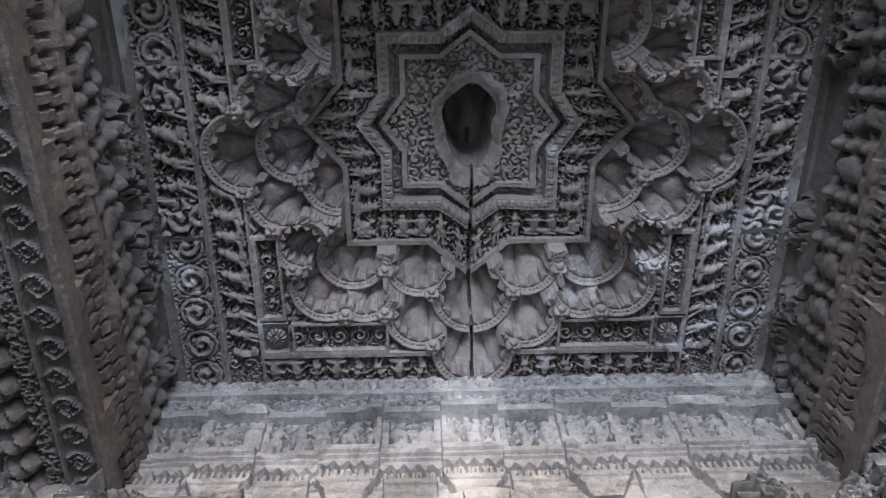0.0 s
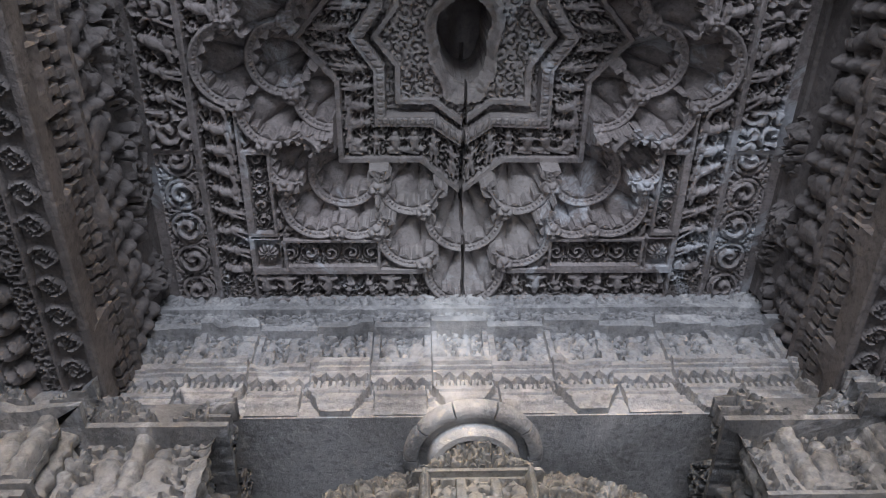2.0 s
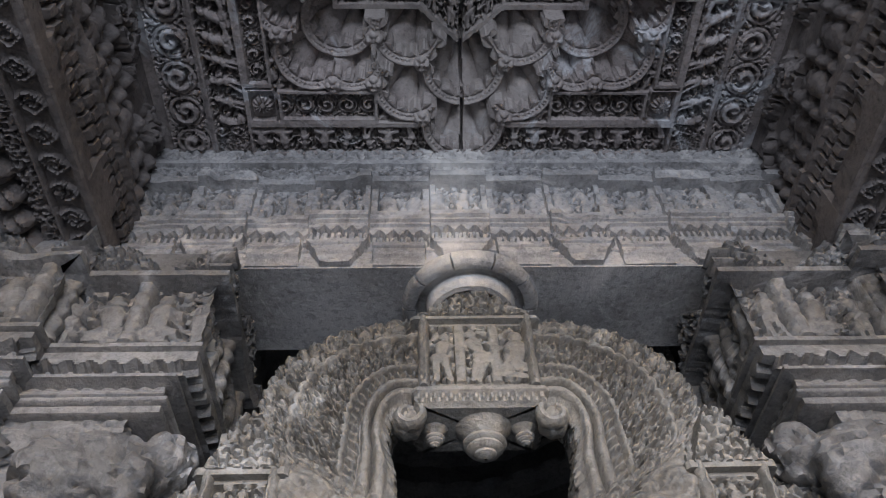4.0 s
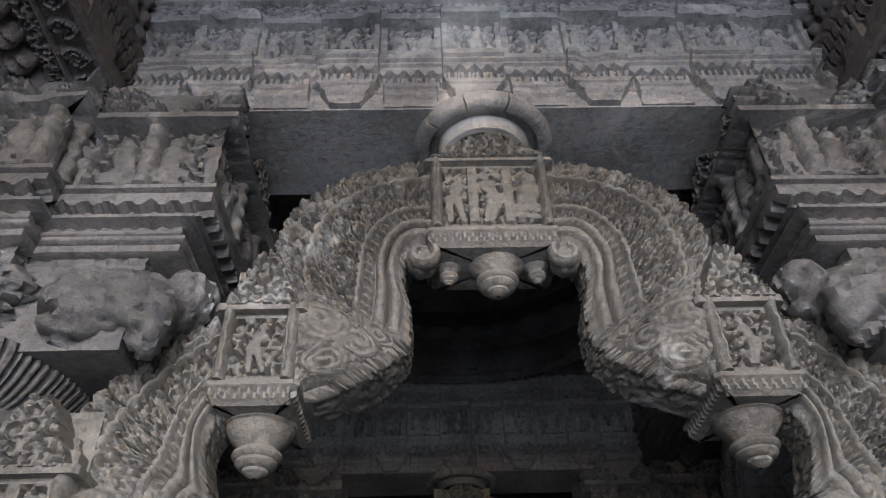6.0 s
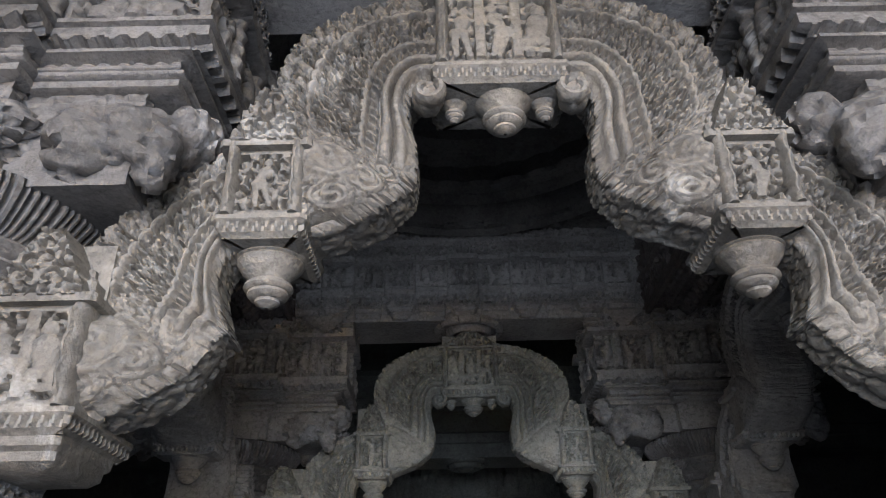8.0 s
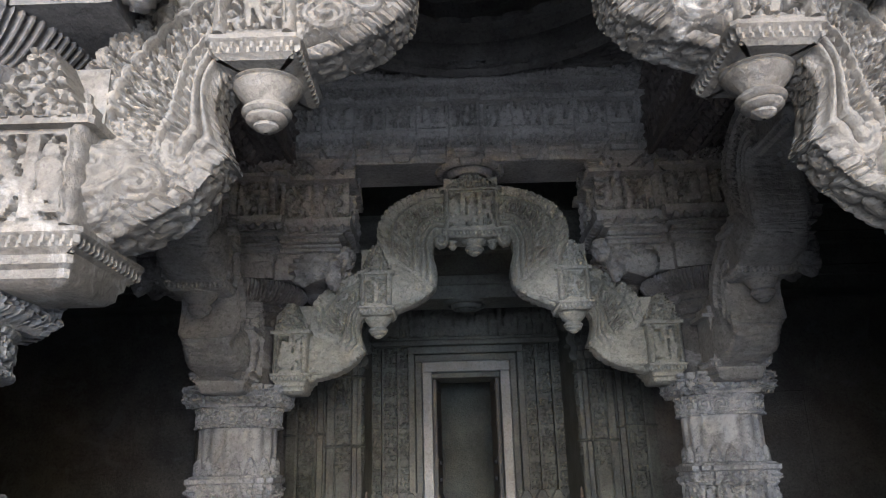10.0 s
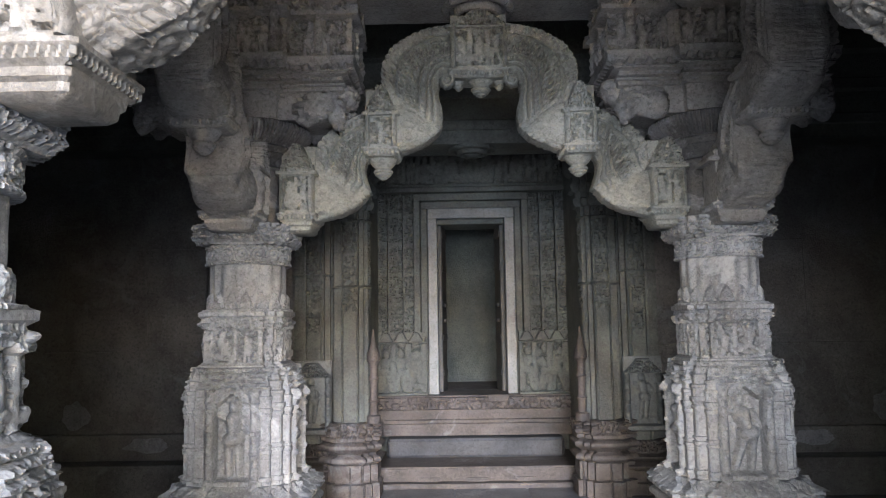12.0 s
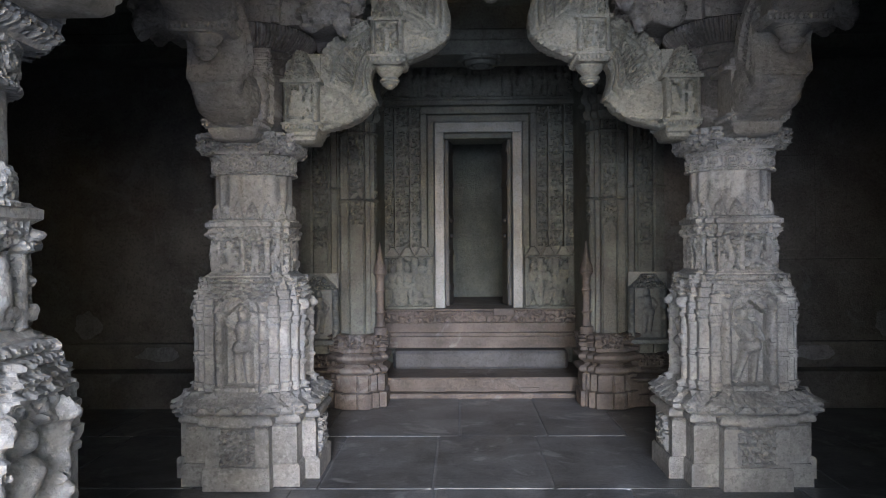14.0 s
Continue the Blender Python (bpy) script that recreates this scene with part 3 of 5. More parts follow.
def side_face(s, z):
    """The inner side of a long beam: z from 0 at its underside to 0.72."""
    i = np.floor(s / 0.21)
    alt = np.where(np.mod(i, 2) == 0, 1.0, 0.0)
    h = np.zeros_like(s)
    # hanging plates, every other one proud and longer
    h = np.where(z < 0.11, np.where((alt > 0.5) & (np.mod(s, 0.21) > 0.012), 0.042, np.where(z > 0.035, 0.018, 0.0)), h)
    # two rows of square dentils
    for z0, ph in ((0.11, 0.0), (0.165, 0.03)):
        h = np.where((z >= z0) & (z < z0 + 0.05), 0.012 + 0.024 * (np.mod(s + ph, 0.048) < 0.032) + 0.008 * alt, h)
    h = np.where((z >= 0.215) & (z < 0.245), 0.055 + 0.012 * alt, h)
    # bodies between stout leaning posts
    sl = s + 0.16 * z
    px = np.mod(sl, 0.17) - 0.085
    post = np.sqrt(np.maximum(0.027 ** 2 - px * px, 0)) * (1.25 + 0.25 * np.cos(z * 75))
    bodies = 1.25 * frieze(sl + 0.085, z - 0.245, 0.285, 0.17, 31, False, 0.24)
    h = np.where((z >= 0.245) & (z < 0.53), np.maximum(bodies, post * 1.6 - 0.03) + 0.012, h)
    # broken leaf cove under the ceiling
    lumps_ = foliage(s, z, 0.06, 37) * smooth(0.33, 0.5, fbm(s * 6, z * 6, 8, 2))
    h = np.where((z >= 0.53) & (z < 0.68), -0.01 + 0.06 * lumps_, h)
    h = np.where(z >= 0.68, 0.006, h)
    hurt = smooth(0.52, 0.66, fbm(s * 4, z * 6, 91, 3))
    return h * (1 - 0.4 * hurt) + 0.007 * fbm(s * 35, z * 35, 2, 3)


def side_soffit(s, x):
    """The underside of a long beam: x from 0 at its inner edge."""
    h = 0.014 * step(x, 0.0, 0.03)
    # chain of pointed loops
    q = np.mod(s, 0.10) / 0.10 - 0.5
    q = q + (x - 0.078) * 3.2
    r = np.abs(q) * 1.1 + np.hypot(q * 0.3, (x - 0.078) / 0.085)
    loop = np.exp(-((r - 0.44) / 0.07) ** 2) + 0.9 * np.exp(-((r - 0.2) / 0.06) ** 2)
    h = h + step(x, 0.035, 0.122) * (0.024 * np.clip(loop, 0, 1) - 0.008)
    h = h + 0.016 * ridge(x, 0.130, 0.010)
    h = h + step(x, 0.142, 0.198) * (0.02 * (np.minimum(foliage(s, x, 0.032, 47), 1) - 0.5))
    # hanging leaf teeth
    i = np.mod(s, 0.092) / 0.092 - 0.5
    tooth = np.sqrt(np.maximum(1 - (i * 2.15) ** 2 - ((x - 0.252) / 0.052) ** 2, 0))
    h = h + (0.055 + 0.014 * np.cos((x - 0.252) * 160 + i * 9)) * tooth - 0.02 * step(x, 0.2, 0.305) * (tooth <= 0)
    h = h + step(x, 0.31, 0.345) * 0.02
    h = h + step(x, 0.35, 0.68) * (-0.035 + 0.055 * np.maximum(vine(s, x - 0.36, 0.30, 53), 0.5 * foliage(s, x, 0.07, 54)))
    return h + 0.004 * fbm(s * 40, x * 40, 7, 3)


def long_beam(side, y0, y1, mat, cell, label):
    b = thing("beam", label, "beam", (side * COL_X, 0, 0))
    w = COL_X - HALF - 0.03
    block("core", -w + 0.1, w - 0.1, y0, y1, SOFFIT + 0.1, CEIL + 0.3, mat, b)
    L = y1 - y0
    P = relief(L, 0.74, side_face, cell, 0.14)
    m = pose(-side * w, y1 if side > 0 else y0, SOFFIT, 0, 0, -90 * side)
    sheet("carved_face", moved(P, m), mat, b)
    P = relief(L, 2 * w + 0.045, side_soffit, cell * 1.15, 0.05)
    Q = np.stack([-side * (w + 0.045) + side * P[..., 2], y0 + P[..., 0], SOFFIT - 0.008 + P[..., 1]], -1)
    sheet("carved_underside", Q, mat, b)
    return b


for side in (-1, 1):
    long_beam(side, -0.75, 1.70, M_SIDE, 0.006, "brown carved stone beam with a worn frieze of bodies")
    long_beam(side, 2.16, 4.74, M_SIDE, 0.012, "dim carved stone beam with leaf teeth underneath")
# unseen beam behind the camera; its underside is set to limit light on the ceiling
shading_beam = thing("beam", "unseen plain beam over the porch entrance, set to shade the near ceiling", "beam", (0, -0.70, 0))
block("core", -1.9, 1.9, -0.25, 0.2, CEIL - 0.40, CEIL + 0.6, M_BEAM, shading_beam)

# lotus discs under the cross beams


def ring_piece(profile, a0, a1, n):
    """A part of a turned ring between two angles, from a closed (radius, z) outline, with closed ends."""
    ang = np.linspace(a0, a1, n)
    p = np.array(profile)
    P = np.stack([p[:, 0] * np.cos(ang)[:, None], p[:, 0] * np.sin(ang)[:, None], np.repeat(p[None, :, 1], n, 0)], -1)
    lid = lambda row: np.repeat(row.mean(0)[None], len(row), 0)[None]
    return np.concatenate([lid(P[0]), P, lid(P[-1])])


def lotus_disc(y, mat, R=0.24, z=SOFFIT, label="round stone lotus disc under a beam", pieces=10):
    t = thing("lotus_disc", label, "ornament", (0, y, z))
    outline = [(R, 0.01), (R, -0.010), (R * 0.985, -0.022), (R * 0.95, -0.030), (R * 0.88, -0.034), (R * 0.80, -0.030), (R * 0.78, -0.012), (R * 0.78, 0.01)]
    for k in range(pieces):
        a0 = 2 * math.pi * k / pieces
        sheet("petal", ring_piece(outline, a0 + 0.012 + 0.01 * random.random(), a0 + 2 * math.pi / pieces - 0.012, 10), mat, t, True)
    sheet("inner_ring", lathe([(0.01, 0.012), (R * 0.80, 0.012), (R * 0.80, -0.006), (R * 0.66, -0.010), (R * 0.65, -0.045), (R * 0.60, -0.062), (R * 0.52, -0.064), (R * 0.48, -0.05), (R * 0.47, -0.02), (0.01, -0.02)], 72), mat, t, True)
    sheet("boss", lathe([(0.01, -0.02), (R * 0.36, -0.02), (R * 0.34, -0.06), (R * 0.22, -0.075), (0.005, -0.08)], 40, 8, 0.05), mat, t, True)
    return t


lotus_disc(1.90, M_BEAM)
lotus_disc(4.95, M_CAP_LIT)

# ---- cusped arches ----


def curve(points, n):
    """A smooth line of n places through the points."""
    p = np.array(points, dtype=float)
    p = np.concatenate([[2 * p[0] - p[1]], p, [2 * p[-1] - p[-2]]])
    seg = len(p) - 3
    t = np.linspace(0, seg - 1e-6, n)
    i = t.astype(int)
    f = (t - i)[:, None]
    a, b, c, d = p[i], p[i + 1], p[i + 2], p[i + 3]
    return 0.5 * (2 * b + (c - a) * f + (2 * a - 5 * b + 4 * c - d) * f ** 2 + (3 * b - 3 * c + d - a) * f ** 3)


def limb(outer, inner, mirror, cell, seed, half=0.08, fine=True):
    """A curved arch member with carved front and back, between an outer and an inner line in x, z."""
    length = float(np.sum(np.hypot(*np.diff(np.array(outer), axis=0).T)))
    n, m = int(length / cell), max(10, int(0.31 / cell))
    o, i = curve(outer, n), curve(inner, n)
    width = np.hypot(*(o - i).T)[:, None]
    s = np.linspace(0, length, n)[:, None]
    t = np.linspace(0, 1, m)[None]
    S, W = np.repeat(s, m, 1), t * width
    T = np.repeat(t, n, 0)
    end = smooth(0.60, 0.72, S / length)
    mould = 0.03 * ridge(T, 0.06, 0.05) + 0.034 * ridge(T, 0.17, 0.045) - 0.012 * (ridge(T, 0.115, 0.02) + ridge(T, 0.225, 0.02)) + 0.022 * (0.5 + 0.5 * np.cos(S * 160)) * step(T, 0.24, 0.31, 0.01) + 0.032 * ridge(T, 0.345, 0.03)
    row = (T - 0.37) / 0.34 * 0.10
    mid = step(T, 0.36, 0.72, 0.01) * ((-0.042 + 0.052 * np.maximum(0.62 * vine(S, row, 0.10, seed), 0.95 * foliage(S, W, 0.036, seed))) if fine else -0.03 + 0.036 * vine(S, row, 0.10, seed))
    rim = 0.024 * ridge(T, 0.75, 0.028)
    crest = step(T, 0.79, 1.0, 0.01) * (-0.03 + (0.05 if fine else 0.036) * np.maximum(0.9 * foliage(S, W, 0.034, seed + 3), 0.9 * lumps(S, W, 0.044, seed + 4)))
    plain = mould + mid + rim + crest
    # the lower end is a swirling beast-like mass of leaves
    rx, rz = (S / length - 0.86) / 0.16, (T - 0.5) / 0.55
    ax, az = (S / length - 0.80) * length, W - 0.55 * width
    er, ea = np.hypot(ax, az), np.arctan2(az, ax)
    curl = smooth(0.10, 0.07, er) * (0.5 + 0.5 * np.cos(ea + er * 95))
    scales = np.abs(np.sin(W * 110 + 5 * fbm(S * 9, W * 9, seed + 7, 2)))
    swirl = vine(S + 0.3 * W, np.mod(W, 0.12), 0.12, seed + 7)
    mass = 0.07 * np.sqrt(np.maximum(1 - rx * rx - rz * rz, 0)) + 0.016 * curl + 0.004 * scales + 0.014 * (swirl - 0.6) * smooth(0.07, 0.11, er)
    H = plain * (1 - end) + (mass if fine else mass * 0.6) * end + 0.003 * fbm(S * 60, W * 60, 5, 2)
    knob = -0.015 + 0.020 * (np.sqrt(np.abs(np.sin(s * 58))) + 0.8 * fbm(s * 14, s * 0, seed, 2)) * (1 if fine else 0.55)
    oo = o + (o - i) / width * knob
    base = i[:, None] + (oo - i)[:, None] * t[..., None]
    front = np.stack([base[..., 0], -half - H, base[..., 1]], -1)
    back = np.stack([base[..., 0], half + 0.6 * H, base[..., 1]], -1)[:, ::-1]
    k = 16 if fine else 10
    w = np.linspace(0, 1, k + 2)[1:-1][None, :, None]
    top = front[:, -1:] * (1 - w) + back[:, :1] * w
    under = back[:, -1:] * (1 - w) + front[:, :1] * w
    wob = 0.012 * np.cos(np.linspace(0, length, n) * 120)[:, None]
    top[..., 2] += wob
    down = ((i - o) / width)[:, None]
    span = w[..., 0] * 2 * half
    carve = 0.028 * np.sin(np.pi * w[..., 0]) ** 0.5 + 0.011 * (foliage(np.repeat(s, k, 1), np.repeat(span, n, 0), 0.06, seed + 13) - 0.6) + 0.01 * ridge(w[..., 0], 0.12, 0.07) + 0.01 * ridge(w[..., 0], 0.88, 0.07)
    under[..., 0] += (down[..., 0] * carve)
    under[..., 2] += (down[..., 1] * carve)
    P = np.concatenate([front, top, back, under], 1)
    lid = lambda row: np.repeat(row.mean(0)[None], len(row), 0)[None] * 0.98 + row[None] * 0.02
    P = np.concatenate([lid(P[0]), P, lid(P[-1])])
    if mirror:
        P = P * np.array([-1, 1, 1])
        P = P[:, ::-1]
    return P


def aedicule(x0, x1, z0, z1, ztop, y0, cell, seed, bays=1):
    """A little shrine on the arch: (body, roof, ledge) grids. It faces -y and is as deep as the arch."""
    w, h = x1 - x0, z1 - z0

    def fn(x, z):
        ins = step(x, 0.02, w - 0.02) * step(z, 0.015, h - 0.02)
        f = frieze(x - 0.02, z - 0.02, h - 0.05, (w - 0.04) / bays, seed)
        post = ridge(x, 0.018, 0.016) + ridge(x, w - 0.018, 0.016)
        return 0.028 * post * (1 + 0.2 * np.cos(z * 90)) + ins * (f * 0.8 + 0.006) + 0.003 * fbm(x * 70, z * 70, seed, 2)

    body = moved(relief(w, h, fn, cell, 2 * abs(y0) - 0.01), pose(x0, y0, z0))
    cx = (x0 + x1) / 2
    rings = []
    steps_ = 4
    for k in range(steps_):
        f0 = 1.0 - k / steps_ * 0.75
        zz = z1 - 0.015 + (ztop - z1) * k / steps_
        dz = (ztop - z1) / steps_
        rings += [(zz, f0 * 1.06), (zz + dz * 0.45, f0 * 1.06), (zz + dz * 0.5, f0 * 0.92), (zz + dz * 0.98, f0 * 0.86)]
    roof = loft(plan_box(w / 2 + 0.012, abs(y0) + 0.02, 0.01), rings)
    roof[..., 0] += cx
    ledge = wrapped(plan_box(w / 2 + 0.004, abs(y0) + 0.006, 0.006), z0 - 0.055, z0 - 0.001,
                    lambda s_, z, p, n: 0.014 * step(z, 0.036, 0.06, 0.002) + 0.007 * np.sign(np.cos(s_ * 260)) * step(z, 0.016, 0.032, 0.002) - 0.02 * smooth(0.016, 0.0, z), 0.006, 0.005)
    ledge[..., 0] += cx
    roof_face = moved(relief(w, (ztop - z1) * 0.95, lambda x, z: np.where(np.abs(x - w / 2) < w / 2 * (1 - 0.8 * z / (ztop - z1)), 0.014 + 0.03 * foliage(x, z, 0.04, seed + 2), -0.06), cell, 0.07), pose(x0, y0 + 0.005, z1))
    return body, roof, ledge, roof_face


def pendant(cx, z, r, h):
    prof = [(0.01, z + 0.02), (r, z + 0.02), (r * 1.04, z + 0.012), (r * 1.04, z - 0.02 * h), (r * 0.97, z - 0.05 * h), (r * 0.99, z - 0.09 * h), (r * 0.93, z - 0.16 * h), (r * 0.78, z - 0.30 * h), (r * 0.62, z - 0.40 * h), (r * 0.56, z - 0.46 * h),
            (r * 0.58, z - 0.48 * h), (r * 0.70, z - 0.54 * h), (r * 0.72, z - 0.60 * h), (r * 0.66, z - 0.66 * h), (r * 0.58, z - 0.68 * h), (r * 0.60, z - 0.74 * h), (r * 0.50, z - 0.82 * h), (r * 0.36, z - 0.84 * h), (r * 0.36, z - 0.90 * h), (r * 0.2, z - 0.97 * h), (0.005, z - h)]
    return lathe(prof, 40, at=(cx, 0))


UP_OUT = [(0.17, 3.46), (0.33, 3.435), (0.46, 3.385), (0.57, 3.31), (0.635, 3.20), (0.645, 3.08), (0.61, 2.92), (0.60, 2.78), (0.58, 2.62)]
UP_IN = [(0.17, 3.12), (0.235, 3.13), (0.275, 3.085), (0.287, 3.0), (0.268, 2.90), (0.272, 2.80), (0.30, 2.745), (0.385, 2.675), (0.54, 2.61)]
LO_OUT = [(0.70, 2.89), (0.80, 2.85), (0.90, 2.80), (1.00, 2.735), (1.065, 2.66), (1.09, 2.56), (1.11, 2.45), (1.12, 2.34), (1.11, 2.25)]
LO_IN = [(0.71, 2.60), (0.75, 2.57), (0.768, 2.51), (0.752, 2.42), (0.735, 2.36), (0.755, 2.35), (0.82, 2.275), (0.93, 2.215), (1.09, 2.18)]


def arch(name, label, mat, cell, seed, fine, at, turn=0.0, foot=(1.07, 1.29, 2.20), sag=0.0, half=0.08):
    t = thing(name, label, "arch", (0, 0, 0))
    lower = lambda line: [(x, z - sag * min(1, max(0, (x - 0.72) / 0.3))) for x, z in line]
    lo_out, lo_in = lower(LO_OUT), lower(LO_IN)
    b, r, l, f = aedicule(-0.185, 0.185, 3.135, 3.42, 3.53, -0.12, cell, seed, 3)
    key = sheet("shrine_panel", b, mat, t)
    sheet("roof", r, mat, key, True)
    sheet("crest", f, mat, key)
    sheet("ledge", l, mat, key, True)
    sheet("pendant", pendant(0.012, 3.10, 0.092, 0.125), mat, t, True)
    for sx in (-1, 1):
        sheet("bud", pendant(sx * 0.135, 3.09, 0.042, 0.07), mat, t, True)
    for sx in (-1, 1):
        sheet("upper_limb", limb(UP_OUT, UP_IN, sx < 0, cell, seed + 1 + sx, half, fine), mat, t, True).data.set_sharp_from_angle(angle=radians(62))
        sheet("lower_limb", limb(lo_out, lo_in, sx < 0, cell, seed + 5 + sx, half, fine), mat, t, True).data.set_sharp_from_angle(angle=radians(62))
        a0, a1 = sorted((sx * 0.54, sx * 0.745))
        b, r, l, f = aedicule(a0, a1, 2.62, 2.84, 3.03, -0.145, cell, seed + 11 + sx, 1)
        ob = sheet("shrine_panel", b, mat, t)
        sheet("roof", r, mat, ob, True)
        sheet("crest", f, mat, ob)
        sheet("ledge", l, mat, ob, True)
        sheet("pendant", pendant(sx * 0.64, 2.565, 0.09, 0.135), mat, t, True)
        a0, a1 = sorted((sx * foot[0], sx * foot[1]))
        b, r, l, f = aedicule(a0, a1, foot[2], foot[2] + 0.26, foot[2] + 0.45, -0.165, cell, seed + 15 + sx, 2)
        corbel = loft(plan_box((foot[1] - foot[0]) / 2 - 0.012, 0.15, 0.01), [(foot[2] - 0.12, 0.72), (foot[2] - 0.105, 0.86), (foot[2] - 0.085, 0.88), (foot[2] - 0.075, 0.97), (foot[2] - 0.05, 1.0)])
        corbel[..., 0] += sx * (foot[0] + foot[1]) / 2
        sheet("corbel", corbel, mat, t, True)
        ob = sheet("shrine_panel", b, mat, t)
        sheet("roof", r, mat, ob, True)
        sheet("crest", f, mat, ob)
        sheet("ledge", l, mat, ob, True)
        # curl inside the top of the opening
        ang = np.linspace(0, 5.5, 60)
        rr = np.linspace(0.046, 0.016, 60)
        cx, cz = sx * 0.215, 3.065
        ring = []
        for q in np.linspace(0, 2 * np.pi, 10, endpoint=False):
            rad = rr + 0.016 * np.cos(q)
            ring.append(np.stack([cx + sx * rad * np.cos(ang + 2.2), -0.09 + 0.03 * np.sin(q) + 0 * ang, cz + rad * np.sin(ang + 2.2)], -1))
        boss = moved(lathe([(0.002, 0.04), (0.038, 0.04), (0.046, 0.02), (0.046, -0.02), (0.038, -0.035), (0.03, -0.03), (0.018, -0.045), (0.002, -0.05)], 28, 7, 0.06), pose(cx, -0.06, cz, -90, 0, 0))
        sheet("curl", np.stack(ring, 1), mat, t, True, extra=((boss, True),))
    t.matrix_basis = pose(*at, 0, 0, turn)
    return t


front_arch = arch("cusped_arch", "weathered buff stone cusped arch, deeply carved with shrines and pendants", M_ARCH, 0.0041, 101, True, (0, 1.925, 0), foot=(1.01, 1.25, 2.13), sag=0.06)
back_arch = arch("cusped_arch", "greenish grey stone cusped arch with shallow carving and pendants", M_ARCH2, 0.0085, 201, False, (0, 4.98, 0.02))
side_arch = arch("cusped_arch", "dim grey stone cusped arch seen end-on beside the hall", M_CAP_LIT, 0.0085, 231, False, (COL_X, 3.47, 0), 90, half=0.13)
copy_thing(side_arch, pose(-COL_X, 3.47, 0, 0, 0, 90))

# ---- columns ----


def turret(x, y, half, z0, z1):
    """A slender square corner pilaster with rings and a tiered top."""
    d = z1 - z0
    rings = [(0, 1.2), (0.05, 1.2), (0.06, 0.95), (0.09, 0.95), (0.10, 1.1), (0.13, 1.1), (0.14, 0.88), (0.33, 0.88), (0.335, 1.08), (0.36, 1.08), (0.365, 0.88), (0.38, 0.88), (0.385, 1.05), (0.40, 1.05), (0.405, 0.85),
             (0.62, 0.85), (0.625, 1.05), (0.65, 1.1), (0.66, 0.95), (0.69, 1.2), (0.72, 1.25), (0.725, 1.0), (0.79, 1.0), (0.80, 1.1), (0.82, 1.1), (0.83, 0.8), (0.88, 0.75), (0.885, 0.85), (0.90, 0.85), (0.91, 0.5), (0.95, 0.45), (0.96, 0.3), (1.0, 0.1)]
    P = loft(plan_box(half, half, half * 0.25), [(z0 + d * a, s) for a, s in rings])
    P[..., 0] += x
    P[..., 1] += y
    return P


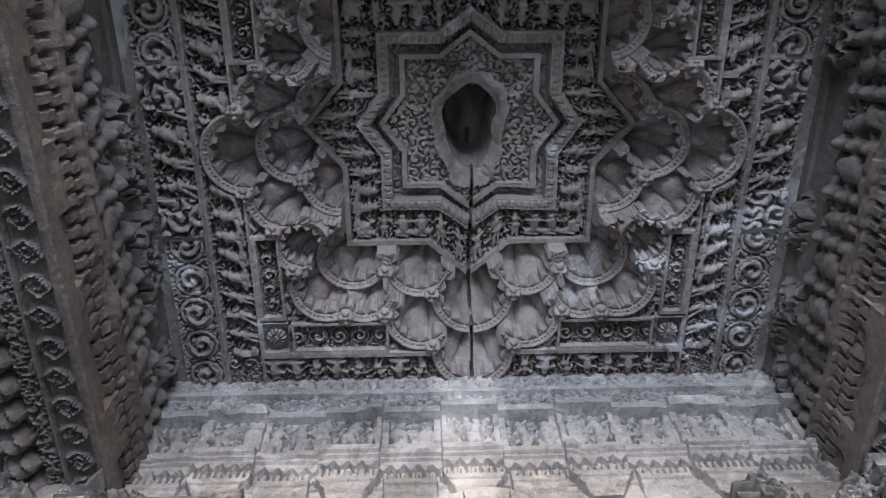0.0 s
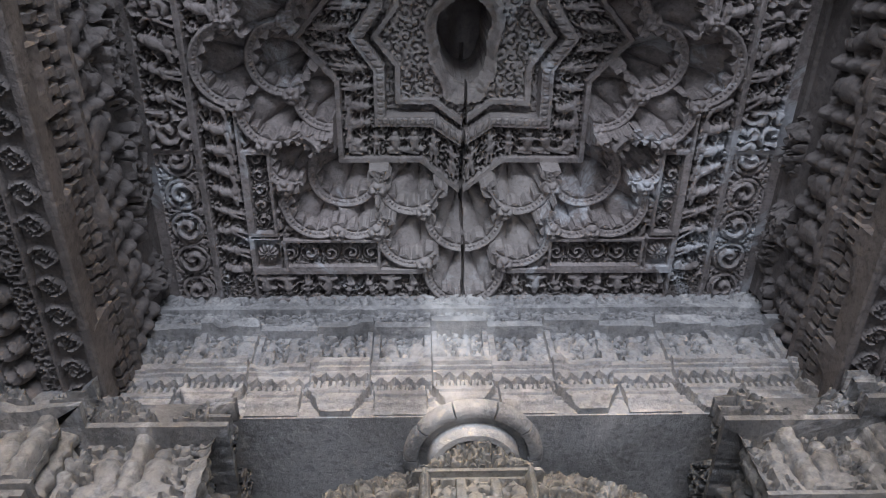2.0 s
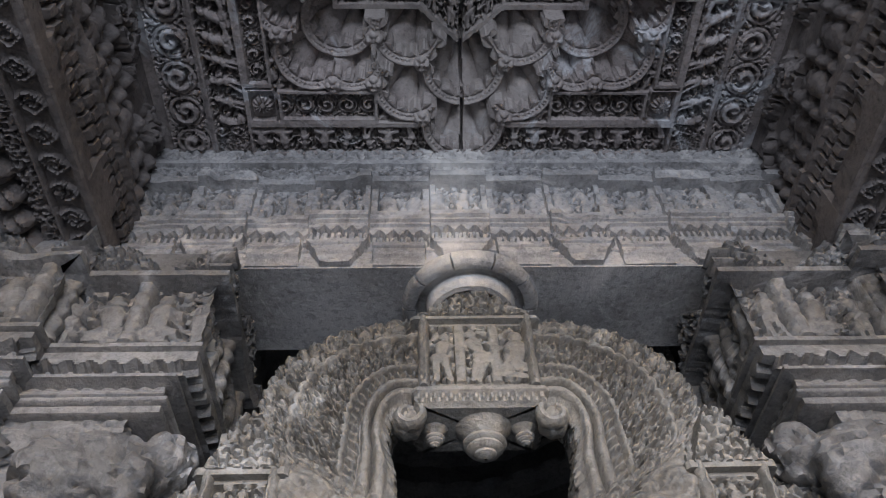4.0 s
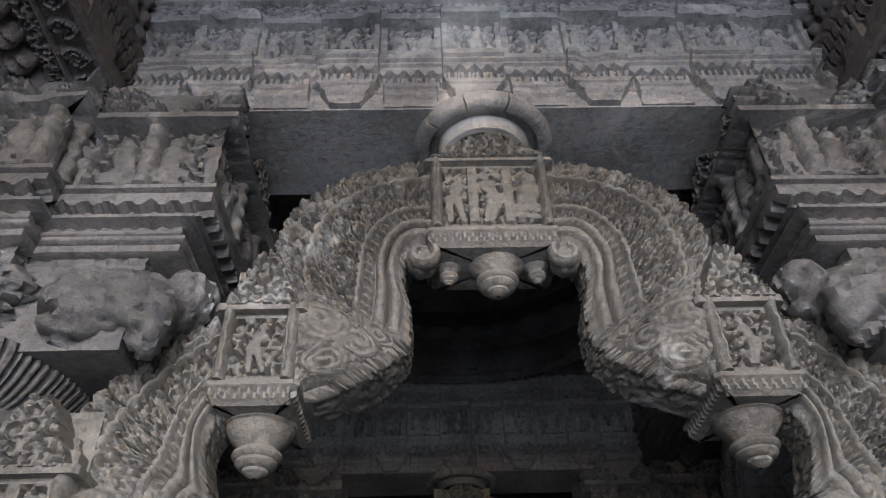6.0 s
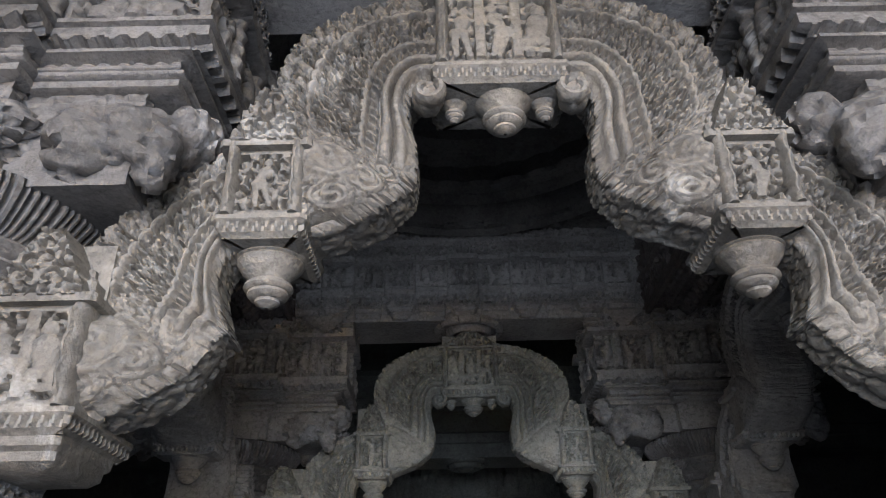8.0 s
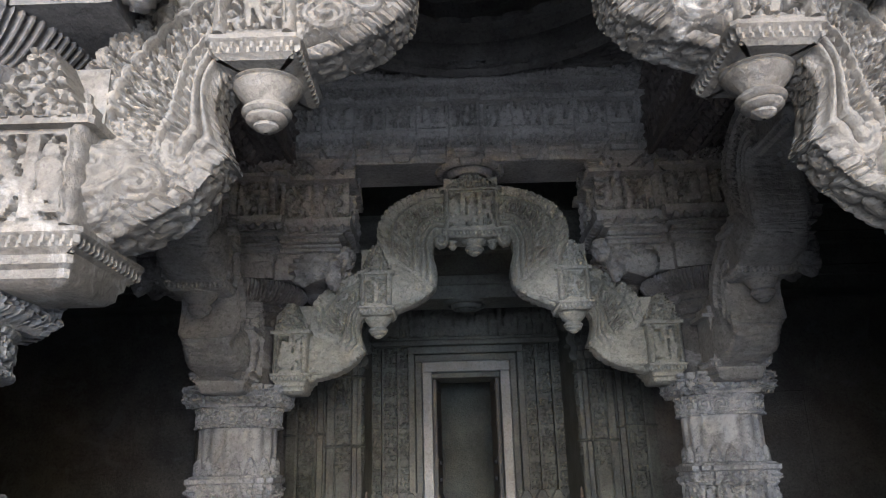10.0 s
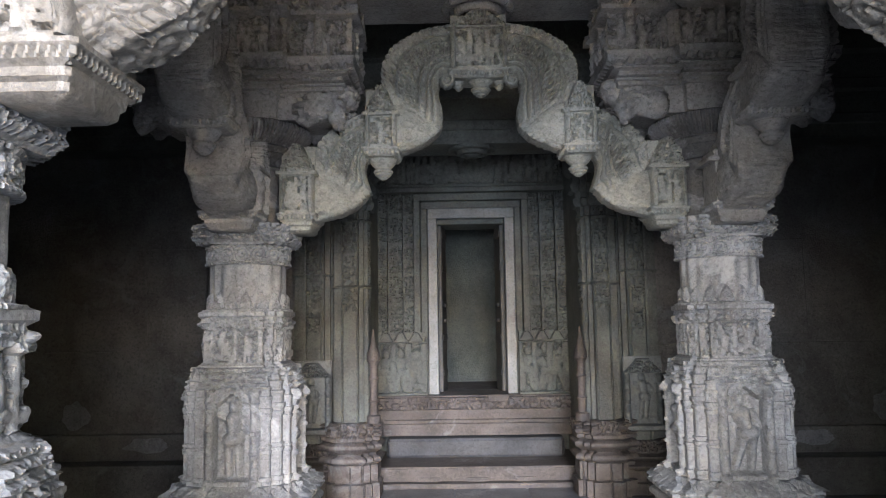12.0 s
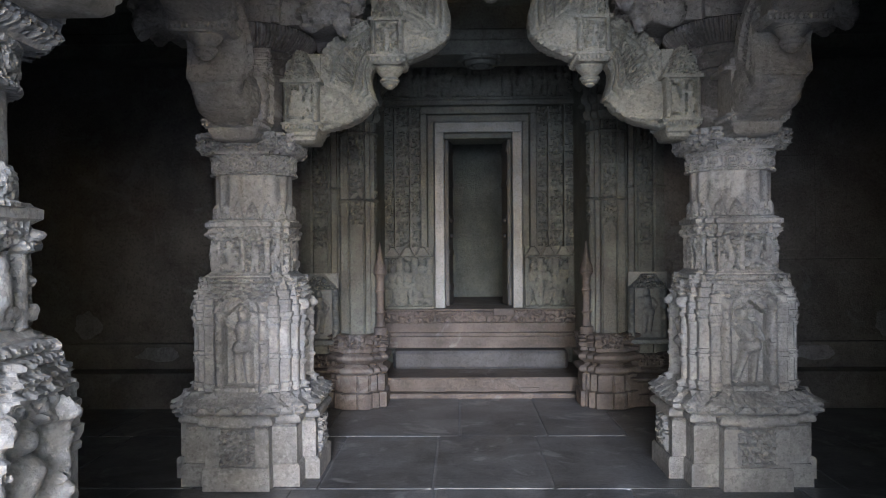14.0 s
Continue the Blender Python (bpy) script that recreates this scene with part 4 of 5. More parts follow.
def column(at, seed, label, ds=0.008):
    c = thing("column", label, "column", at, group="hall columns")
    cross = plan_cross(0.45, 0.20, 0.36)
    plinth = loft(cross, [(0.0, 1.0), (0.12, 1.0), (0.135, 0.97)])
    sheet("plinth", plinth, M_COL, c, True)

    def die(s, z, p, n):
        e = np.abs(p).max(-1)
        lat = np.where(np.abs(n[..., 0]) > 0.5, p[..., 1], p[..., 0])
        face = (e > 0.40) & (np.abs(lat) < 0.1)
        panel = step(z, 0.03, 0.22) * (0.016 + 0.04 * (foliage(lat + 3, z, 0.055, seed) - 0.7))
        frame_ = 0.035 * (step(z, 0.235, 0.25) + 0.6 * step(z, 0.01, 0.025))
        return np.where(face, panel + frame_, 0) + 0.03 * ridge(z, 0.275, 0.03) - 0.02 * step(z, 0.235, 0.25) + 0.004 * fbm(s * 30, z * 30, seed, 3)

    sheet("base", wrapped(cross * 0.94, 0.13, 0.44, die, 0.012, 0.010), M_COL, c, True)

    def eave(s, z, p, n):
        q = np.mod(s, 0.13) / 0.13 - 0.5
        leaf = np.abs(q) < 0.42 - 0.35 * smooth(0.03, 0.075, z)
        h = 0.035 * smooth(0.0, 0.03, z) * smooth(0.085, 0.06, z) * (0.5 + 0.7 * leaf)
        h = h + 0.03 * step(z, 0.062, 0.085) - 0.06 * smooth(0.085, 0.14, z) + 0.01 * foliage(s, z, 0.045, seed + 6) * step(z, 0.085, 0.14)
        return h + 0.006 * fbm(s * 25, z * 25, seed, 3) - 0.012 * (np.abs(q) > 0.46)

    sheet("cornice", wrapped(plan_cross(0.405, 0.25, 0.355), 0.43, 0.565, eave, 0.008, 0.006), M_COL, c, True)

    def body(s, z, p, n):
        lat = np.where(np.abs(n[..., 0]) > 0.5, p[..., 1], p[..., 0])
        e = np.abs(p).max(-1)
        centre = (np.abs(lat) < 0.19) & (e > 0.29)
        sid = np.round(np.arctan2(p[..., 1], p[..., 0]) / 1.5708)
        k = np.where(np.abs(n[..., 0]) > 0.5, 1.0, -1.0)
        fig = 1.35 * standing(lat * k / 0.50, (z - 0.085) / 0.47, rnd(sid, 1, seed), rnd(sid, 2, seed), rnd(sid, 3, seed)) * 0.47 * 1.35
        arched = np.abs(lat) + np.maximum(z - 0.50, 0) * 1.3 < 0.108
        niche = -0.052 * arched * step(z, 0.08, 0.585)
        post = 0.036 * ridge(np.abs(lat), 0.135, 0.028) * (1 + 0.3 * (np.abs(np.mod(z, 0.14) - 0.07) < 0.012)) * step(z, 0.02, 0.60)
        rise = np.abs(lat) + (z - 0.53) * 0.85
        hood = step(z, 0.53, 0.70) * smooth(0.185, 0.17, rise) * (0.016 + 0.012 * ridge(rise, 0.155, 0.02) + 0.01 * ridge(rise, 0.10, 0.02))
        foot = 0.018 * step(z, 0.0, 0.075) + 0.006 * step(z, 0.0, 0.075) * foliage(lat + 5, z, 0.04, seed + 2)
        a = np.where(centre, niche + fig * step(z, 0.08, 0.58) + post + hood + foot, 0)
        busy = 0.006 * (np.minimum(foliage(s, z, 0.05, seed + 21), 1) - 1) * (fig < 0.004) * step(z, 0.0, 0.70)
        tier = step(z, 0.60, 0.735) * (0.016 * (np.mod(z, 0.034) < 0.02) + 0.012 * (np.minimum(foliage(s, z, 0.03, seed + 23), 1) - 0.6))
        return a + busy + tier - 0.045 * smooth(0.62, 0.74, z) + 0.004 * fbm(s * 40, z * 40, seed, 3)

    sheet("figure_block", wrapped(plan_cross(0.315, 0.195, 0.26), 0.52, 1.26, body, ds, ds), M_COL, c, True)

    for sx in (-1, 1):
        for sy in (-1, 1):
            for x, y, half, z1 in ((0.242, 0.242, 0.05, 1.25), (0.198, 0.296, 0.034, 1.21), (0.296, 0.198, 0.034, 1.21)):
                ob = sheet("corner_turret", turret(sx * x, sy * y, half, 0.52, z1), M_COL, c, True)
                ob.data.polygons.foreach_set("use_smooth", np.zeros(len(ob.data.polygons), dtype=bool))

    def upper(s, z, p, n):
        h = step(z, 0.05, 0.33) * (frieze(s, z - 0.05, 0.22, 0.15, seed + 3, True, 0.2) * 0.9)
        q = np.mod(s, 0.15) - 0.075
        h = h + step(z, 0.255, 0.335) * (0.006 + 0.014 * ridge(np.hypot(q, z - 0.245), 0.062, 0.012) + 0.012 * (foliage(s, z, 0.035, seed + 9) - 0.5))
        return h + 0.022 * step(z, 0.335, 0.37) + 0.02 * step(z, 0.0, 0.04) + 0.004 * fbm(s * 40, z * 40, seed, 3)

    sheet("upper_block", wrapped(plan_cross(0.245, 0.15, 0.205), 1.235, 1.615, upper, ds, ds), M_COL, c, True)
    a = np.linspace(0, 2 * np.pi, 120, endpoint=False)
    oct_ = np.stack([np.cos(a), np.sin(a)], -1) * 0.236

    def petals(s, z, p, n):
        q = np.abs(np.mod(s / 0.093, 1) - 0.5) * 2
        top = 0.105 * (1 - q ** 1.6) + 0.016
        leaf = smooth(0.0, 0.008, top - z)
        h = 0.024 * leaf * (0.75 + 0.35 * foliage(s, z, 0.03, seed) * smooth(0.012, 0.03, top - z)) + 0.02 * (z < 0.018)
        flute = 0.006 * np.cos(s * 67.5) * smooth(0.09, 0.12, z)
        return h + flute + 0.002 * fbm(s * 40, z * 40, seed, 3)

    sheet("shaft", wrapped(oct_, 1.60, 1.91, petals, 0.007, 0.006), M_COL, c, True)
    sheet("carved_band", wrapped(oct_ * 1.06, 1.895, 2.02, lambda s, z, p, n: 0.02 * vine(s, z - 0.01, 0.105, seed) + 0.01 * ridge(z, 0.115, 0.012) + 0.01 * ridge(z, 0.008, 0.01), 0.007, 0.006), M_COL, c, True)
    sheet("abacus", wrapped(plan_cross(0.295, 0.20, 0.25), 2.02, 2.15, lambda s, z, p, n: 0.03 * (foliage(s, z, 0.05, seed + 8) - 0.5) * step(z, 0.02, 0.11) + 0.012 * step(z, 0.11, 0.13) - 0.03 * smooth(0.04, 0.0, z), 0.008, 0.007), M_COL, c, True)
    # neck and fluted ring above the arch springing
    sheet("neck", lathe([(0.01, 2.14), (0.25, 2.14), (0.22, 2.2), (0.205, 2.36), (0.215, 2.45), (0.265, 2.50), (0.265, 2.52), (0.225, 2.54), (0.235, 2.57), (0.285, 2.61), (0.28, 2.63), (0.01, 2.64)], 72), M_CAP, c, True)
    ring = lathe([(0.01, 2.61), (0.27, 2.61), (0.30, 2.63), (0.315, 2.65), (0.30, 2.665), (0.325, 2.68), (0.365, 2.715), (0.395, 2.755), (0.40, 2.79), (0.385, 2.80), (0.01, 2.81)], 400)
    ang = np.linspace(0, 2 * np.pi, 400, endpoint=False)
    grow = 1 + 0.03 * np.sign(np.cos(ang * 100))
    ring[5:8, :, :2] *= grow[None, :, None]
    sheet("fluted_ring", ring, M_CAP, c, True)
    return c


def console(seed, side):
    """A crouching broken carved lump under the end of a capital arm that points along +x, as one closed surface."""
    y = -0.20 * side
    shapes = [((0.55, 0.0, 2.86), (0.14, 0.24, 0.12)), ((0.52, y, 2.83), (0.15, 0.10, 0.10)), ((0.43, y * 1.2, 2.79), (0.085, 0.085, 0.10)), ((0.62, y * 1.15, 2.77), (0.06, 0.07, 0.11)),
              ((0.67, y * 0.6, 2.90), (0.07, 0.10, 0.08)), ((0.50, -y, 2.84), (0.15, 0.10, 0.10)), ((0.42, -y * 1.1, 2.78), (0.07, 0.08, 0.10)), ((0.66, -y * 0.5, 2.80), (0.06, 0.09, 0.08))]
    u, v = np.meshgrid(np.linspace(0.01, math.pi - 0.01, 64), np.linspace(0, 2 * np.pi, 100, endpoint=False), indexing="ij")
    d = np.stack([np.sin(u) * np.cos(v), np.sin(u) * np.sin(v), np.cos(u)], -1)
    heart = np.array((0.54, 0.0, 2.85))
    far = np.full(u.shape, 0.08)
    for at, size in shapes:
        w, e = d / np.array(size), (heart - np.array(at)) / np.array(size)
        a, b, c = (w * w).sum(-1), (w * e).sum(-1), (e * e).sum() - 1
        disc = b * b - a * c
        far = np.where(disc > 0, np.maximum(far, (-b + np.sqrt(np.maximum(disc, 0))) / a), far)
    P = heart + d * far[..., None]
    x, y_, z = P[..., 0], P[..., 1], P[..., 2]
    cutting = 0.034 * (foliage(x * 0.7 + y_, z + 0.4 * x, 0.055, seed) - 0.6) + 0.05 * (fbm(x * 16 + 4, z * 16 + y_ * 11, seed + 3, 4) - 0.45)
    return P + d * cutting[..., None]


def plan_plus(ex, ey, w):
    """A plus-shaped plan with arms out to ex and ey and half width w."""
    q = [(w, -ey), (w, -w), (ex, -w), (ex, w), (w, w), (w, ey)]
    return np.array(q + [(-x, -y) for x, y in q])


def capital(at, seed, label, cell, mat, low=2.68, arms=((0, 1), (2, -1), (3, 1))):
    """The cross-shaped bracket capital that carries the beams."""
    c = thing("bracket_capital", label, "capital", at, group="bracket capitals")
    L, A, W = 0.70, 0.36, 0.275

    def tiers(s, z, p, n):
        h = 0.022 * step(z, 0.0, 0.03) + 0.035 * step(z, 0.034, 0.052) - 0.01 * step(z, 0.054, 0.066) + 0.016 * step(z, 0.066, 0.085)
        return h + 0.045 * step(z, 0.104, 0.124) + 0.012 * step(z, 0.086, 0.10) * (np.mod(s, 0.05) < 0.03) + 0.004 * fbm(s * 30, z * 30, seed, 3)

    sheet("moulding", wrapped(plan_plus(L - 0.06, A - 0.03, W - 0.02), 2.96, 3.10, tiers, 0.014, 0.005), mat, c, True)

    def plain(s, z, p, n):
        z = z + low - 2.68
        leaf = step(z, 0.235, 0.285) * (0.004 + 0.014 * foliage(s, z, 0.04, seed + 4))
        scroll = 0.012 * vine(s, z - 0.06, 0.16, seed + 5) * smooth(0.42, 0.55, fbm(s * 5, z * 5, seed + 8, 2)) * step(z, 0.05, 0.22)
        return leaf + scroll + 0.005 * fbm(s * 18, z * 18, seed, 3)

    sheet("apron", wrapped(plan_plus(L - 0.14, A - 0.06, W - 0.035), low, 2.965, plain, 0.014, 0.011), mat, c, True)

    def walls(s, z, p, n):
        drip = step(z, 0.005, 0.07, 0.002) * (0.04 * (z - 0.012 > 0.05 * np.abs(np.mod(s / 0.062, 1) - 0.5)) - 0.012)
        h = drip + 0.036 * step(z, 0.072, 0.10, 0.002)
        lat = np.where(np.abs(n[..., 0]) > 0.5, p[..., 1], p[..., 0])
        bodies = frieze(lat + 3, z - 0.105, 0.24, 0.135, seed, False, 0.18) * 1.2
        px = np.abs(np.mod(lat + 3.0, 0.27) - 0.135) - 0.128
        posts = np.where(np.abs(px) < 0.022, 0.035 * np.sqrt(np.maximum(1 - (px / 0.022) ** 2, 0)) * (1 + 0.15 * np.cos(z * 110)), -1)
        h = h + step(z, 0.105, 0.345, 0.002) * np.maximum(bodies, posts)
        h = h + 0.062 * step(z, 0.347, 0.378, 0.002)
        gable = np.abs(np.mod(lat + 3.03, 0.36) - 0.18) < 0.17 - (z - 0.38) * 1.1
        h = h + step(z, 0.38, 0.51) * gable * (0.02 + 0.045 * foliage(s, z, 0.045, seed + 2))
        hurt = smooth(0.55, 0.7, fbm(s * 4, z * 6, seed, 3))
        return h * (1 - 0.35 * hurt) + 0.004 * fbm(s * 40, z * 40, seed, 2)

    sheet("carved_block", wrapped(plan_plus(L, A, W), 3.09, SOFFIT + 0.012, walls, cell, cell), mat, c, True)
    for k, side in arms:
        P = console(seed + k, side)
        P[..., 2] += 0.5 * (low - 2.68)
        if k == 3:
            P[..., 0] -= 0.30
        sheet("console", moved(P, pose(0, 0, 0, 0, 0, 90 * k)), mat, c, True).data.set_sharp_from_angle(angle=radians(75))
    return c


left = column((-COL_X, COL_F, 0), 301, "pale carved stone column with a standing figure in a niche")
right = column((COL_X, COL_B, 0), 331, "pale carved stone column with a standing figure under a hood")
copy_thing(left, pose(-COL_X, COL_B, 0))
near = copy_thing(right, pose(COL_X, COL_F, 0))
for ob in (left, near):
    ob.scale = (1, 1, 0.968)
capital((-COL_X, COL_F, 0), 351, "grey carved bracket capital with figure panels", 0.007, M_CAP)
capital((COL_X, COL_F, 0), 361, "grey carved bracket capital with worn figure panels", 0.007, M_CAP)
# inner pair uses the lightened stone, since little light reaches it
capital((-COL_X, COL_B, 0.02), 371, "broken bracket capital over an inner column, stone lightened in place of light", 0.011, M_CAP_LIT, 2.79, ((0, 1), (2, -1)))
capital((COL_X, COL_B, 0.02), 381, "broken bracket capital with chipped consoles over an inner column, stone lightened in place of light", 0.011, M_CAP_LIT, 2.79, ((0, 1), (2, -1)))

# ---- vestibule and doorway ----
DOOR_Y, SILL = 8.2, 0.77
wall = thing("wall_north", "dim carved stone wall round the sanctum doorway", "wall", kind="structure")
block("infill", -1.4, -0.60, DOOR_Y + 0.02, DOOR_Y + 0.5, 0.0, 4.3, M_WALL, wall)
block("infill", 0.60, 1.4, DOOR_Y + 0.02, DOOR_Y + 0.5, 0.0, 4.3, M_WALL, wall)
block("infill", -0.60, 0.60, DOOR_Y + 0.02, DOOR_Y + 0.5, 2.6, 4.3, M_WALL, wall)
block("infill", -0.60, 0.60, DOOR_Y + 0.02, DOOR_Y + 0.5, 0.0, SILL, M_WALL, wall)


def upright(x, z):
    """Carved strip of a door surround."""
    cell = np.mod(z, 0.32)
    return 0.022 * step(x, 0.015, 0.2) * step(cell, 0.02, 0.30) * (foliage(x, z, 0.06, 71) - 0.7) + 0.003 * fbm(x * 30, z * 30, 4, 3)


for sx in (-1, 1):
    for x0, x1, y, carved in ((0.62, 0.74, 8.17, True), (0.74, 0.90, 8.12, True), (0.90, 1.02, 8.06, True)):
        a0, a1 = sorted((sx * x0, sx * x1))
        sheet("pilaster_strip", moved(relief(a1 - a0 - 0.006, 2.45, upright, 0.012, 0.08), pose(a0 + 0.003, y, SILL)), M_WALL, wall)

    def guards(x, z):
        return step(z, 0.03, 0.62) * (frieze(x, z - 0.04, 0.5, 0.16, 83 + sx, True, 0.1) * 0.6) + 0.02 * step(z, 0.0, 0.03) + 0.02 * step(z, 0.56, 0.66) * (np.abs(np.mod(x, 0.16) - 0.08) < 0.08 - (z - 0.56) * 0.6)

    a0, a1 = sorted((sx * 0.485, sx * 1.0))
    sheet("guardian_panel", moved(relief(a1 - a0, 0.66, guards, 0.008, 0.10), pose(a0, 8.03, SILL)), M_WALL, wall)


def lintel_row(x, z):
    return frieze(x, z - 0.04, 0.36, 0.16, 97, True, 0.1) * 0.5 + 0.03 * step(z, 0.0, 0.04) + 0.03 * step(z, 0.42, 0.48)


sheet("lintel_frieze", moved(relief(2.1, 0.48, lintel_row, 0.011, 0.06), pose(-1.05, 8.08, 2.98)), M_WALL, wall)
block("lintel_moulding", -1.05, 1.05, 8.0, 8.2, 2.925, 2.975, M_WALL, wall)
door = thing("doorway", "pale stone doorway with nested plain jambs", "doorway", kind="structure")
for x0, x1, z1, y in ((0.36, 0.47, 2.76, 8.10), (0.47, 0.545, 2.84, 8.13), (0.545, 0.62, 2.92, 8.07)):
    mt = M_JAMB if x0 < 0.4 else M_WALL
    for sx in (-1, 1):
        a0, a1 = sorted((sx * x0, sx * x1))
        block("jamb", a0 + 0.002, a1 - 0.002, y, 8.5, SILL, z1 - (x1 - x0), mt, door)
    block("lintel", -x1, x1, y, 8.5, z1 - (x1 - x0), z1, mt, door)


def door_leaf(sx):
    d = thing("door_leaf", "dark studded wooden door leaf standing open inwards", "door", (sx * 0.345, 8.34, 0), group="door leaves")
    block("board", -0.025, 0.025, 0, 0.30, SILL + 0.01, 2.62, M_WOOD, d)
    for k in range(5):
        block("batten", -0.034, 0.034, 0.01, 0.29, SILL + 0.18 + 0.38 * k, SILL + 0.25 + 0.38 * k, M_WOOD, d)
    for k in range(2):
        sheet("ring_handle", moved(lathe([(0.005, 0), (0.022, 0.004), (0.026, 0.015), (0.015, 0.03), (0.005, 0.032)], 16), pose(-sx * 0.03, 0.06, 1.55 + 0.17 * k, 0, -90 * sx, 0)), M_WOOD, d, True)
    d.rotation_euler = (0, 0, sx * radians(8))
    return d


for sx in (-1, 1):
    door_leaf(sx)
# sanctum room behind the doorway
room = thing("wall_sanctum", "plain dim sanctum walls of greenish stone", "wall", kind="structure")
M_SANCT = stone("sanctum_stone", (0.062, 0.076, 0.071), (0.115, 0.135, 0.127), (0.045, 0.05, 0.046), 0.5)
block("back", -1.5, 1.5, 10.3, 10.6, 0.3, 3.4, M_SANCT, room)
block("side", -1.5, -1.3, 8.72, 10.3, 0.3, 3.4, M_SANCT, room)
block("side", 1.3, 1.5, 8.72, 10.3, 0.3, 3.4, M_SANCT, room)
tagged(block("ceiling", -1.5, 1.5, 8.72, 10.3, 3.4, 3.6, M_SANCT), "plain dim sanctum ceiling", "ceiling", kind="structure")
tagged(block("floor", -1.3, 1.3, 8.5, 10.3, 0.4, 0.74, M_PLINTH), "raised sanctum floor slab", "floor", kind="structure")

# raised sill and steps
sill = thing("sill", "carved brown stone sill below the doorway", "sill", kind="structure")


def sill_face(x, z):
    return 0.03 * step(z, 0.26, 0.385) * (0.4 + 0.6 * foliage(x, z, 0.09, 62)) + 0.02 * step(z, 0.12, 0.16) + 0.03 * smooth(0.12, 0.0, z) + 0.004 * fbm(x * 25, z * 25, 4, 3)


sheet("face", moved(relief(2.04, 0.40, sill_face, 0.010, 0.25), pose(-1.02, 7.98, SILL - 0.40)), M_PLINTH, sill)
block("top", -0.5, 0.5, 7.94, 8.5, SILL - 0.01, SILL + 0.006, M_PLINTH, sill)
block("worn_block", 0.14, 0.36, 7.92, 7.99, SILL - 0.06, SILL + 0.012, M_PLINTH, sill)
steps = thing("steps", "two low worn stone steps before the doorway", "steps", kind="structure")
lower = block("step", -1.08, 1.10, 7.30, 8.3, -0.02, 0.175, M_PLINTH, steps, c=0.02)
block("step", -0.9, 0.9, 7.80, 8.3, 0.17, 0.36, M_SLATE, steps, c=0.03)
for k in (-0.45, 0.0, 0.45):
    sheet("lozenge", moved(relief(0.2, 0.07, lambda x, z: 0.03 - 0.3 * np.abs(x - 0.1) * 0.5 - 0.2 * np.abs(z - 0.035), 0.01, 0.02), pose(k - 0.1, 7.295, 0.01)), M_PLINTH, steps)
block("moonstone", -1.0, 1.02, 7.18, 7.34, -0.02, 0.045, M_PLINTH, steps, c=0.015)

# piers, niches and walls beside the vestibule


def pier_base(s, z, p, n):
    """Stacked mouldings of a pier base; z runs from 0 to 1 of its height times 0.66."""
    h = 0.03 * step(z, 0.0, 0.15) + 0.012 * step(z, 0.16, 0.30)
    h = h + 0.045 * ridge(z, 0.345, 0.035) - 0.02 * step(z, 0.385, 0.40)
    h = h + 0.05 * smooth(0.40, 0.45, z) * smooth(0.50, 0.47, z) + 0.03 * step(z, 0.50, 0.54)
    h = h + step(z, 0.54, 0.66) * (0.015 + 0.03 * foliage(s, z, 0.07, 5))
    return h - 0.012 * (np.mod(s, 0.17) < 0.012) * (z < 0.3) + 0.005 * fbm(s * 30, z * 30, 5, 3)


def pier_shaft(s, z, p, n):
    cell = np.mod(z, 0.30)
    lat = np.where(np.abs(n[..., 0]) > 0.5, p[..., 1], p[..., 0])
    groove = -0.012 * (np.abs(np.abs(lat) - 0.07) < 0.008)
    carved = smooth(0.95, 1.0, z) * step(cell, 0.02, 0.28) * 0.025 * (foliage(s, z, 0.06, 66) - 0.6)
    plain = smooth(0.98, 0.95, z) * 0.006 * fbm(s * 14, z * 3, 6, 3)
    return groove + (carved + plain) * (np.abs(lat) < 0.06) + 0.02 * ridge(cell, 0.0, 0.012) * smooth(0.95, 1.0, z) + 0.003 * fbm(s * 25, z * 25, 5, 3)


def pier(sx, x, y, a, base_h, label, slim=0.74):
    p = thing("pier", label, "pier", (sx * x, y, 0), group="vestibule piers")
    k = base_h / 0.66
    plan = plan_cross(a, a * 0.48, a * 0.72)
    sheet("base", wrapped(plan * 1.05, 0.0, base_h, lambda s, z, q, n: pier_base(s, z / k, q, n), 0.010, 0.010), M_PLINTH, p, True)
    sheet("shaft", wrapped(plan * slim, base_h - 0.01, 2.6, pier_shaft, 0.014, 0.016), M_WALL, p, True)
    sheet("capital", loft(plan, [(2.55, 0.9), (2.58, 1.0), (2.62, 1.0), (2.63, 0.92), (2.68, 0.92), (2.70, 1.08), (2.75, 1.12), (2.78, 1.0), (2.84, 1.0), (2.88, 1.2), (2.98, 1.25), (3.0, 1.1), (3.14, 1.3)]), M_WALL, p, True)
    return p


